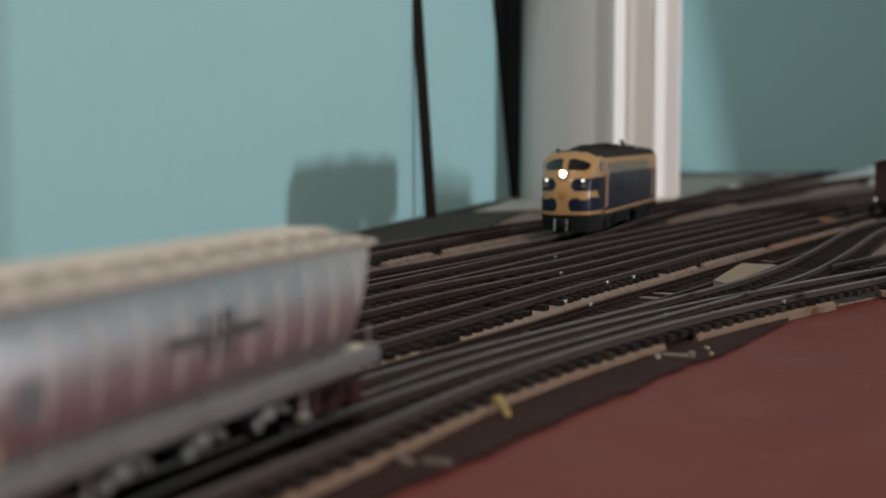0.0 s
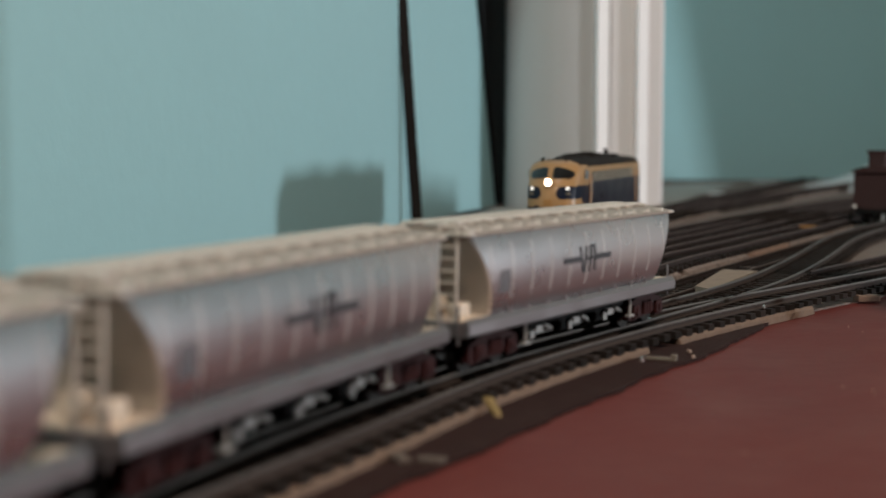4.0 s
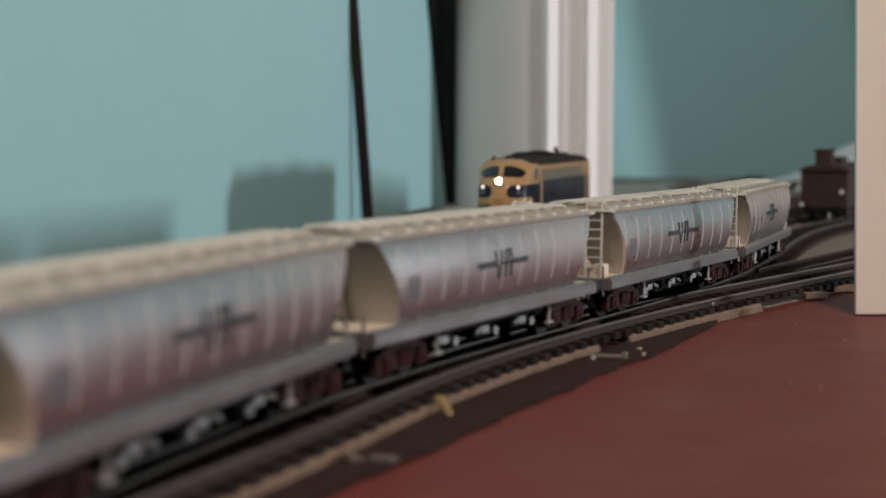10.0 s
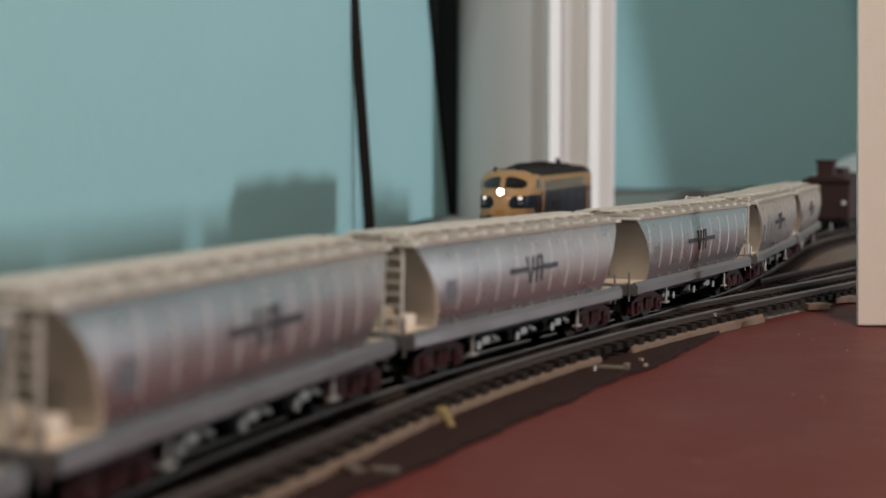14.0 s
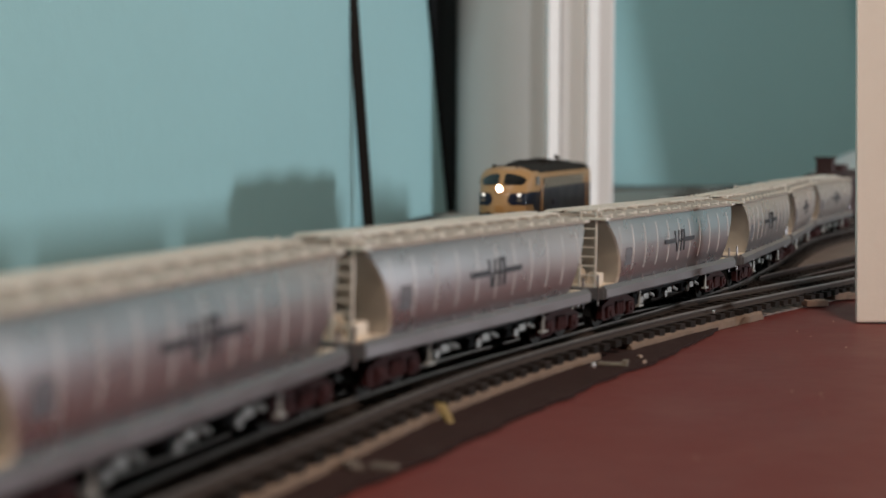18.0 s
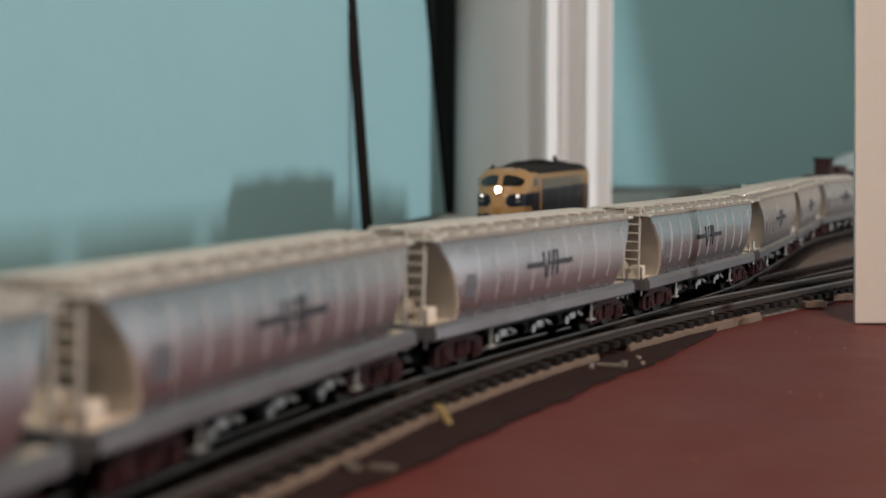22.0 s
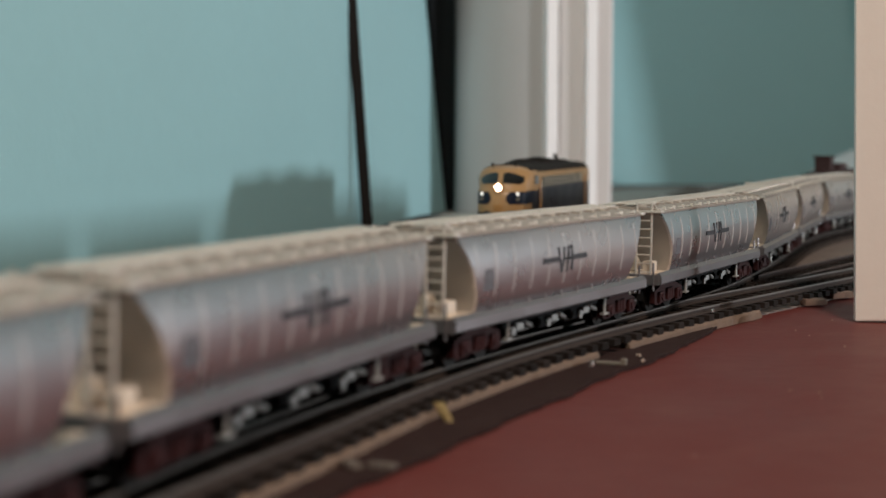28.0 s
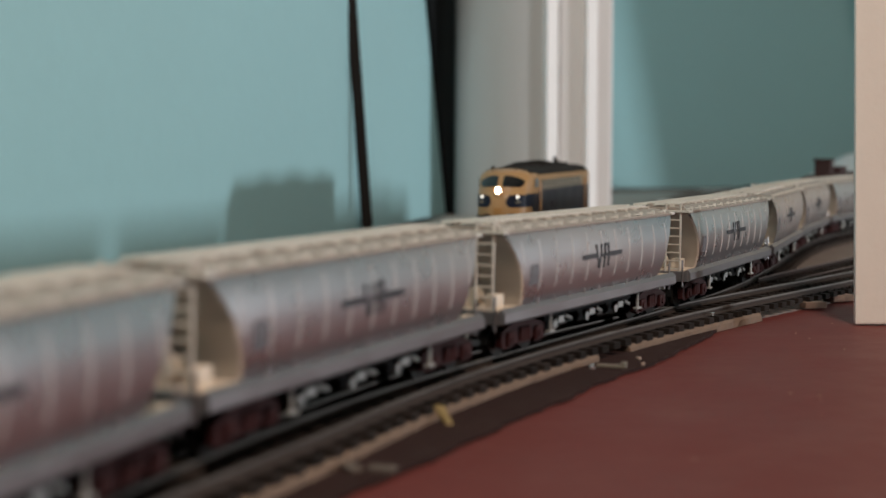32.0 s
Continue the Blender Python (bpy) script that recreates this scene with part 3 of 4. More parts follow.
def hopper_wagon():
    w = empty("hopper_wagon")
    tagged(w, "silver-grey grain hopper wagon with a dark blue emblem on the rails", "hopper wagon", "hopper train")
    bm = bmesh.new()
    loft(bm, [[(-x, -y, z), (x, -y, z), (x, y, z), (-x, y, z)] for z, y, x in SIDE])
    # end faces take the silver with shade painted in
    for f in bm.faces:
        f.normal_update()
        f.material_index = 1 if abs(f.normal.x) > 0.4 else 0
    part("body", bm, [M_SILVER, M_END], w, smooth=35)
    for k in range(11):
        x = -57 + 11.4 * k
        for s in (-1, 1):
            bm = bmesh.new()
            zs = [z for z in np.linspace(18.5, 34.0, 9) if side_x(z) > abs(x) + 0.8]
            if len(zs) < 3:
                continue
            loft(bm, [[(x - 0.24, s * (side_y(z) - 0.2), z), (x + 0.24, s * (side_y(z) - 0.2), z), (x + 0.14, s * (side_y(z) + 0.30 * math.sin((z - 18) / 16.5 * math.pi) ** 0.4), z), (x - 0.14, s * (side_y(z) + 0.30 * math.sin((z - 18) / 16.5 * math.pi) ** 0.4), z)] for z in zs])
            part("side_rib", bm, M_RIB, w, smooth=40)
    # roof with walkway, hatches and cleats
    bm = bmesh.new()
    prof = [(-15.6, 36.3), (-15.7, 37.0), (-13.8, 37.8), (-10, 38.4), (-5, 38.7), (5, 38.7), (10, 38.4), (13.8, 37.8), (15.7, 37.0), (15.6, 36.3), (9, 37.6), (-9, 37.6)]
    prism(bm, prof, -66.6, 66.6, "x")
    part("roof", bm, M_ROOF, w, "dusty pale roof", smooth=30)
    for s in (-1, 1):
        bm = bmesh.new()
        prism(bm, [(-14.9, 35.8), (14.9, 35.8), (15.4, 36.9), (9, 38.3), (-9, 38.3), (-15.4, 36.9)], s * 64.6, s * 66.0, "x")
        part("end_fascia", bm, M_ROOF, w)
        bm = bmesh.new()
        box(bm, (s * 66.2, 0, 36.9), (3.6, 32.2, 0.9), 0.2)
        part("end_lip", bm, M_WALK, w, "pale flat lip over the sloped end")
        for e in (-1, 1) if s < 0 else ():
            bm = bmesh.new()
            loft(bm, [[(s * (x - 0.3), e * (y - 0.7), z), (s * (x + 0.3), e * (y - 0.7), z), (s * (x + 0.3), e * (y + 0.25), z), (s * (x - 0.3), e * (y + 0.25), z)] for z, y, x in SIDE])
            part("end_rim", bm, M_SILVER, w, "bright rim round the curved end", smooth=30)
    for k in range(4):
        bm = bmesh.new()
        x = -48 + 32 * k
        prism(bm, [(-6.4, 38.3), (-5.6, 39.1), (5.6, 39.1), (6.4, 38.3)], x - 14.5, x + 14.5, "x")
        hatch = part("roof_hatch", bm, M_ROOF, w, "long raised loading hatch")
        for j in range(4):
            for s in (-1, 1):
                bm = bmesh.new()
                xx = x - 11 + 7.3 * j
                box(bm, (xx, s * 7.6, 38.9), (0.7, 2.4, 0.4))
                rod(bm, (xx, s * 9.0, 38.2), (xx, s * 9.0, 39.1), 0.25, 6)
                part("hatch_clamp", bm, M_ROOF, hatch)
    for s in (-1, 1):
        bm = bmesh.new()
        box(bm, (0, s * 3.4, 39.3), (134, 3.8, 0.4))
        for k in range(13):
            box(bm, (-62 + 10.33 * k, s * 4.6, 38.9), (0.8, 6.4, 0.7))
            rod(bm, (-62 + 10.33 * k, s * 8.0, 38.2), (-62 + 10.33 * k, s * 8.0, 39.6), 0.3, 6)
        for k in range(44):
            box(bm, (-64.5 + 3.0 * k, s * 3.4, 39.6), (1.3, 4.4, 0.45))
        part("running_board", bm, M_WALK, w, "slatted roof walkway")
        for k in range(12):
            bm = bmesh.new()
            x = -60.5 + 11 * k
            box(bm, (x, s * 14.6, 37.7), (0.8, 1.0, 1.7), 0.1)
            box(bm, (x - (1.9 if k % 3 else 2.8), s * 14.1, 37.75), (3.2 if k % 3 else 4.6, 1.4, 0.36), 0.1)
            part("roof_cleat", bm, M_WALK, w, "small pale cleat on the roof edge")
    # sills, headstocks and end gear
    for s in (-1, 1):
        bm = bmesh.new()
        prism(bm, [(s * 13.8, 10.6), (s * 16.3, 10.6), (s * 16.6, 11.0), (s * 16.6, 13.6), (s * 15.4, 15.0), (s * 13.8, 14.0)], -68.4, 68.4, "x")
        part("side_sill", bm, M_SILL, w, "pale grey side sill")
        for k in range(9):
            bm = bmesh.new()
            box(bm, (-45.6 + 11.4 * k, s * 15.7, 15.1), (0.4, 0.5, 2.0))
            part("stanchion", bm, M_SILVER, w)
    for e in (-1, 1):
        bm = bmesh.new()
        box(bm, (e * 67.6, 0, 12.2), (2.0, 31.4, 4.0), 0.4)
        box(bm, (e * 67.2, 0, 9.6), (2.4, 13, 5.6), 0.4)
        part("headstock", bm, M_SILL, w, "grey headstock")
        bm = bmesh.new()
        box(bm, (e * 60.4, 0, 14.3), (13, 30.0, 0.7), 0.2)
        part("end_platform", bm, M_DECK, w, "end platform in a pale tone with warm lamplight painted in")
        bm = bmesh.new()
        rod(bm, (e * 55.4, 0, 14.4), (e * 64.6, 0, 35.4), 0.9, 8)
        part("end_brace", bm, M_SILL, w)
        bm = bmesh.new()
        box(bm, (e * 71.6, 0, 8.6), (4.6, 3.2, 3.4), 0.5)
        box(bm, (e * 68, 0, 9.0), (7, 2.4, 2.2))
        part("coupler", bm, M_BLACK, w, "black knuckle coupler")
        for y in (-13.6, 13.6):
            bm = bmesh.new()
            rod(bm, (e * 68.9, y, 8.4), (e * 68.9, y, 18.5), 0.4, 6)
            part("end_handrail", bm, M_SILL, w, "thin wire handrail")
        bm = bmesh.new()
        rod(bm, (e * 68.8, -5, 12), (e * 70.2, -5, 6.0), 0.5, 6)
        part("brake_hose", bm, M_STEEL, w)
    bm = bmesh.new()
    for y in (-12.2, -6.6):
        rod(bm, (-68.0, y, 12.0), (-66.9, y, 40.2), 0.42, 6)
        rod(bm, (-66.9, y, 40.2), (-63.0, y, 38.0), 0.45, 6)
    for k in range(9):
        rod(bm, (-67.9 + 0.11 * k, -12.2, 15.0 + 3.1 * k), (-67.9 + 0.11 * k, -6.6, 15.0 + 3.1 * k), 0.28, 6)
    part("ladder", bm, M_WALK, w, "pale end ladder up to the roof")
    bm = bmesh.new()
    rod(bm, (-64.5, -3, 17.6), (-60.5, -3, 17.6), 2.8, 14)
    box(bm, (-62.5, -10, 16.6), (5, 4, 4.2), 0.5)
    part("brake_gear", bm, M_DECK, w, "brake cylinder on the end platform", smooth=40)
    # underframe and discharge doors
    bm = bmesh.new()
    box(bm, (0, 0, 10.2), (134, 6, 4.2))
    for y in (-12.5, 12.5):
        box(bm, (0, y, 9.8), (66, 1.4, 1.8))
    part("centre_sill", bm, M_BLACK, w)
    for x in (-24, 0, 24):
        bm = bmesh.new()
        loft(bm, [[(x - a, -b, z), (x + a, -b, z), (x + a, b, z), (x - a, b, z)] for z, a, b in ((13.6, 11, 14), (8.5, 6, 10.5), (4.6, 5, 10.0))])
        chute = part("discharge_chute", bm, M_BLACK, w)
        for s in (-1, 1):
            bm = bmesh.new()
            box(bm, (x + 2.2, s * 11.8, 7.0), (4.6, 1.4, 2.2), 0.4)
            rod(bm, (x + 4.5, s * 12.4, 8.0), (x + 9.0, s * 12.4, 6.6), 0.7, 8)
            rod(bm, (x - 3.2, s * 12.2, 6.2), (x - 3.2, s * 13.0, 6.2), 1.4, 10)
            part("door_gear", bm, M_GEAR, chute, "pale discharge-door gear")
    for x0, y0, r0 in ((-36, 9, 2.6), (34, -9, 2.2)):
        bm = bmesh.new()
        rod(bm, (x0 - 4, y0, 8.4), (x0 + 4, y0, 8.4), r0, 14)
        part("air_tank", bm, M_BLACK, w, smooth=40)
    for x in (-35, 35):
        for s in (-1, 1):
            bm = bmesh.new()
            rod(bm, (x, s * 15.0, 5.0), (x, s * 15.0, 11.0), 0.5, 6)
            box(bm, (x, s * 15.0, 5.0), (3.6, 1.6, 0.6))
            part("footstep", bm, M_GEAR, w)
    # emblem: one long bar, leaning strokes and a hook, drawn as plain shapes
    ZE = 26.2
    for s in (-1, 1):
        bm = bmesh.new()

        def flat(pts):
            ring = []
            for d in (0.05, 0.34):
                ring.append([(s * x * -1.0, s * (side_y(ZE + z) + d), ZE + z) for x, z in pts])
            loft(bm, ring)

        flat([(-15.6, -0.8), (-3.99, -0.8), (-4.50, 0.8), (-15.6, 0.8)])
        flat([(-5.4, 3.6), (-4.50, 0.8), (-3.99, -0.8), (-2.9, -4.2), (-2.0, -4.2), (-4.4, 3.6)])
        flat([(-2.9, -4.2), (-2.0, -4.2), (-1.19, -0.5), (-1.02, 0.3), (-0.3, 3.6), (-1.2, 3.6)])
        flat([(-1.19, -0.5), (1.11, -0.5), (1.22, 0.3), (-1.02, 0.3)])
        flat([(0.6, -4.2), (1.5, -4.2), (2.01, -0.5), (2.12, 0.3), (2.48, 2.9), (2.6, 3.8), (1.7, 3.8), (1.22, 0.3), (1.11, -0.5)])
        flat([(2.01, -0.5), (4.3, -0.5), (4.3, 0.3), (2.12, 0.3)])
        flat([(2.48, 2.9), (4.3, 2.9), (5.2, 2.9), (5.2, 3.8), (2.6, 3.8)])
        flat([(4.3, -4.0), (5.2, -4.0), (5.2, -0.8), (5.2, 0.8), (5.2, 2.9), (4.3, 2.9), (4.3, 0.3), (4.3, -0.5)])
        flat([(5.2, -0.8), (15.6, -0.8), (15.6, 0.8), (5.2, 0.8)])
        bmesh.ops.remove_doubles(bm, verts=bm.verts[:], dist=1e-4)
        part("emblem", bm, M_LOGO, w, "dark blue bar emblem on the side")
        bm = bmesh.new()
        # a column of print rows of uneven width, run together
        zs = [20.6 + 0.55 * n for n in range(12)]
        loft(bm, [[(s * 50.0 + a * (3.2 - 0.35 * ((n // 2) % 3)), s * (side_y(z) + d), z) for a, d in ((-1, 0.0), (1, 0.0), (1, 0.12), (-1, 0.12))] for n, z in enumerate(zs)])
        part("data_panel", bm, M_GREYPRINT, w, "small faded grey block of print")
    for x in (-50.8, 50.8):
        bogie(w, x)
    return w


WAGONS = []
BOGIE_HALF = 0.0508
first = hopper_wagon()
WAGONS.append(first)
for k in range(1, 7):
    WAGONS.append(copy_thing(first, pose(0, 0, 0)))


# one wagon runs the other way round and has plain end edges
for c in list(WAGONS[2].children):
    if c.name.startswith("end_rim"):
        bpy.data.objects.remove(c)


# ---- locomotive ----
def loco():
    L = empty("diesel_locomotive")
    tagged(L, "blue and gold streamlined diesel locomotive with a lit headlamp", "locomotive")
    half, length = 17.0, 206.0
    # x runs backwards from the nose tip
    def section(x):
        """Half width, roof height, and sharpness at distance x from the front."""
        k = min(1.0, max(0.0, x / 26.0))
        w = half * (0.82 + 0.18 * math.sin(k * math.pi / 2) ** 0.9) if x < 26 else half
        return w
    def ring(x, n=64):
        w = section(x)
        pts = []
        zb = 3.0 if x < 28 else 9.5
        for i in range(n + 1):
            u = i / n
            # from the lower left skirt over the roof to the lower right skirt
            if u < 0.4:
                z = zb + (40.0 - zb) * u / 0.4
                y = -1.0
            elif u <= 0.6:
                a = (u - 0.4) / 0.2 * math.pi
                y, z = -math.cos(a), 40.0 + 9.0 * math.sin(a) ** 0.8
                y = math.copysign(abs(y) ** 0.55, y)
            else:
                z = zb + (40.0 - zb) * (1 - u) / 0.4
                y = 1.0
            yy = y * w
            # windscreen rakes back, the nose bulges forward at mid height
            push = 0.0
            if x < 26:
                f = (1 - x / 26.0) ** 1.5
                rake = max(0.0, z - 33.0) * 0.55 if z > 33 else 0.0
                bulge = -2.5 * math.sin(min(1, max(0, (z - 3) / 32)) * math.pi)
                push = f * (rake + bulge + 8.0 * abs(y) ** 2.2)
                z = z - f * max(0, z - 40) * 0.25
            pts.append((x + push, yy, z))
        return pts
    xs = [0, 0.6, 1.4, 2.4, 3.6, 5, 6.6, 8.5, 10.5, 13, 16, 19, 22.5, 26, 32, 40, 60, 90, 120, 150, 178, 190, 200, 206]
    rings = [ring(x, 96) for x in xs]
    # front face: the same nose surface, closed towards the middle line
    bm = bmesh.new()
    face_rings = []
    for k in (0.0, 0.08, 0.16, 0.24, 0.32, 0.4, 0.48, 0.56, 0.64, 0.72, 0.8, 0.87, 0.94):
        face_rings.append([(p[0] - 8.0 * abs(p[1] / section(0)) ** 2.2 * (1 - k**2.2), p[1] * k, p[2]) for p in rings[0]])
    loft(bm, face_rings + rings, close=False)
    bm.faces.new([bm.verts.new(p) for p in rings[-1]])
    bmesh.ops.remove_doubles(bm, verts=bm.verts, dist=0.02)
    for _ in range(2):
        bmesh.ops.subdivide_edges(bm, edges=[e for e in bm.edges if e.calc_length() > 1.1 and min(v.co.x for v in e.verts) < 26], cuts=1, use_grid_fill=True)
    for f in bm.faces:
        c = f.calc_center_median()
        x, y, z = c.x, abs(c.y), c.z
        m = 1
        if x < 30:
            d = y + max(0, x - 1.0) * 0.6
            if z < 12.3:
                m = 2
            elif z < 14.2:
                m = 1
            elif z < 22.5:
                m = 0 if d > 3.5 + 2.4 * abs((z - 18.3) / 4.2) ** 3 else 1
                if z > 21.0 and d > 9:
                    m = 1 if z > 21.0 + (d - 9) * 0.12 else 0
            elif z < 26.0:
                m = 1
                if x > 16 and z > 24 - (x - 16) * 0.3:
                    m = 0
            elif z < 33.4:
                cz, rr = 29.7, 3.7
                m = 0 if d > 4.5 + 2.2 * ((z - cz) / rr) ** 2 else 1
            else:
                m = 1
        else:
            if z < 11.5:
                m = 2
            elif z < 13.6:
                m = 1
            elif z < 35.2:
                m = 0
            elif z < 42.0:
                m = 3 if 38 < x < 178 else 1
            elif z < 44.6:
                m = 1
            else:
                m = 4
        if z > 45.6 and x > 18:
            m = 4
        f.material_index = m
    part("body", bm, [M_BLUE, M_GOLD, M_BLACK, M_GRILLE, M_LOCOROOF], L, "dark blue shell with gold bands", smooth=50)
    # windscreens and side windows
    for s in (-1, 1):
        bm = bmesh.new()
        def on_nose(y, z, lift):
            k = min(1, y / section(0))
            zz = 40 + (z - 40) / 0.75 if z > 40 else z
            x = max(0, zz - 33) * 0.55 - 2.5 * math.sin(min(1, (zz - 3) / 32) * math.pi) + 8.0 * k**2.2
            return (x - lift, s * y, z)
        cols = []
        for k in range(13):
            u = k / 12
            y = 1.5 + 11.6 * u
            lo, hi = 38.3 - 0.6 * u + 1.6 * max(0, u - 0.85) / 0.15, 44.6 - 3.2 * u**2.5 - 0.7 * max(0, 0.12 - u) / 0.12
            cols.append([on_nose(y, lo + (hi - lo) * v / 5, 0.3) for v in range(6)])
        loft(bm, cols, close=False)
        part("windscreen", bm, M_GLASS, L, "dark raked cab windscreen")
        bm = bmesh.new()
        for pts in (((20, 37.5), (30, 37.5), (30, 42.5), (21.5, 42.5)),):
            prism(bm, list(pts), s * 16.6, s * 17.35)
        part("cab_window", bm, M_GLASS, L)
        bm = bmesh.new()
        rod(bm, on_nose(10.6, 32.2, 1.6), on_nose(10.6, 32.2, -1), 0.85, 12)
        part("marker_lamp", bm, M_MARKLIT, L, "white marker lamp")
        bm = bmesh.new()
        box(bm, Vector(on_nose(10.6, 29.2, 0.2)), (1.2, 3.0, 1.5), 0.3)
        part("number_box", bm, M_GRILLE, L, "pale plate with plain bars")
        bm = bmesh.new()
        rod(bm, (33, s * 17.6, 16), (33, s * 17.6, 40), 0.3, 6)
        rod(bm, (37.5, s * 17.6, 16), (37.5, s * 17.6, 40), 0.3, 6)
        part("door_handrail", bm, M_GOLD, L, "gold upright handrail pair")
        bm = bmesh.new()
        box(bm, (35.2, s * 17.05, 24), (4.2, 0.5, 20), 0.2)
        part("cab_door", bm, M_BLUE, L)
        for k in range(7):
            bm = bmesh.new()
            box(bm, (50 + k * 19, s * 17.05, 38.6), (16, 0.5, 5.6), 0.2)
            grille = part("side_grille", bm, M_LOCOROOF, L, "dark grille behind pale upright bars")
            for j in range(4):
                bm = bmesh.new()
                box(bm, (43.5 + k * 19 + j * 4.3, s * 17.45, 38.6), (1.3, 0.4, 5.4))
                part("grille_bar", bm, M_BAR, grille)
        bm = bmesh.new()
        rod(bm, (70, s * 17.0, 26), (70, s * 17.5, 26), 1.4, 14)
        part("porthole", bm, M_GLASS, L)
        bm = bmesh.new()
        rod(bm, (186, s * 17.6, 16), (186, s * 17.6, 40), 0.3, 6)
        rod(bm, (191, s * 17.6, 16), (191, s * 17.6, 40), 0.3, 6)
        part("rear_handrail", bm, M_GOLD, L)
    bm = bmesh.new()
    rod(bm, (-1.6, 0, 36.0), (2.0, 0, 36.0), 2.6, 20)
    lamp = part("headlamp_rim", bm, M_GOLD, L)
    bm = bmesh.new()
    bmesh.ops.create_uvsphere(bm, u_segments=16, v_segments=10, radius=1.85)
    bmesh.ops.scale(bm, vec=(0.5, 1, 1), verts=bm.verts)
    part("headlamp", bm, M_LAMP, L, "glowing headlamp", at=pose(-0.0017, 0, 0.0360))
    bm = bmesh.new()
    box(bm, (-2.4, 0, 24.0), (0.8, 5.0, 4.2), 0.3)
    rod(bm, (-2.9, 0, 24.0), (-2.0, 0, 24.0), 1.9, 14)
    part("nose_badge", bm, M_ORANGE, L, "small brown badge on the nose")
    bm = bmesh.new()
    box(bm, (100, 0, 46.6), (130, 15, 2.0), 0.6)
    for x, y in ((74, 4), (98, -4), (122, 3), (146, -3)):
        box(bm, (x, y, 48.4), (9, 7, 3.0), 0.7)
    box(bm, (176, 0, 49.4), (14, 12, 2.4), 0.6)
    part("roof_deck", bm, M_LOCOROOF, L, "dark sooty roof deck")
    for x, s, h in ((46, 8, 49.6), (66, 9, 52.0), (86, 8, 50.4), (110, 10, 52.6), (132, 10, 51.6), (158, 9, 49.8)):
        bm = bmesh.new()
        rod(bm, (x, 0, 46.5), (x, 0, h - 0.6), s, 20, s * 0.78)
        rod(bm, (x, 0, h - 0.6), (x, 0, h), s * 0.6, 16, s * 0.4)
        part("roof_fan", bm, M_LOCOROOF, L, "round sooty fan housing")
    bm = bmesh.new()
    rows = []
    for k in range(45):
        x = 34 + 3.2 * k
        swell = 4.8 * math.exp(-((x - 62) / 18) ** 2) + 5.6 * math.exp(-((x - 122) / 20) ** 2) + 2.0 * math.exp(-((x - 160) / 10) ** 2)
        rows.append([(x, y, 46.4 + (1 - (y / 12.5) ** 4) * (0.6 + 0.8 * swell + 1.8 * noise.noise((x * 0.09, y * 0.16, 3.1)))) for y in np.linspace(-12, 12, 13)])
    rows = [r + [(x, y, 45.8) for x, y, _ in reversed(r)] for r in rows]
    loft(bm, rows)
    part("roof_clutter", bm, M_LOCOROOF, L, "uneven sooty pipes and covers along the roof", smooth=25)
    bm = bmesh.new()
    for x in (174, 180):
        rod(bm, (x, 0, 47), (x - 3, 2, 54.0), 0.8, 8)
    part("rear_horn", bm, M_LOCOROOF, L)
    for y in (-7, 7):
        bm = bmesh.new()
        rod(bm, (14, y, 46.5), (14, y, 49.2), 0.4, 8)
        rod(bm, (13, y, 49.2), (17, y, 49.6), 0.8, 8, 0.5)
        part("horn", bm, M_LOCOROOF, L)
    bm = bmesh.new()
    box(bm, (-3.5, 0, 8.0), (3, 5.2, 5.0), 0.5)
    box(bm, (-6.0, 0, 7.6), (4, 3.4, 4.2), 0.5)
    part("coupler", bm, M_BLACK, L)
    bm = bmesh.new()
    rod(bm, (-5.6, 3.4, 10.5), (-6.4, 3.4, 4.0), 0.5, 6)
    rod(bm, (-5.6, -3.4, 10.5), (-6.4, -3.4, 4.0), 0.5, 6)
    part("brake_hose", bm, M_STEEL, L, "bright hose ends below the nose")
    for x in (42, 164):
        bo = empty("bogie", pose(x * MM, 0, 0))
        bo.parent = L
        for s in (-1, 1):
            bm = bmesh.new()
            prism(bm, [(-26, 4), (-22, 2.5), (22, 2.5), (26, 4), (26, 8), (18, 10.5), (-18, 10.5), (-26, 8)], *sorted((s * 12, s * 15)))
            for ax in (-20, 0, 20):
                box(bm, (ax, s * 15.4, 5.4), (5, 1.4, 5), 0.5)
            part("side_frame", bm, M_BLACK, bo, "black three-axle bogie frame")
        for ax in (-20, 0, 20):
            wheelset("wheelset", bo, ax, 5.8)
    bm = bmesh.new()
    prism(bm, [(-13, 3.2), (13, 3.2), (14, 9.8), (-14, 9.8)], 80, 126, "x")
    part("fuel_tank", bm, M_BLACK, L)
    return L


the_loco = loco()
along1 = YARD[1]
i_front = int(np.argmin(abs(along1[:, 1] - 0.804)))
i_tail = int(np.argmin(abs(along1[:, 1] - 1.00)))
fa, fb = along1[i_front], along1[i_tail]
the_loco.matrix_basis = pose(fa[0] - 0.0030, fa[1], RAIL, 0, 0, math.degrees(math.atan2(fb[1] - fa[1], fb[0] - fa[0])))


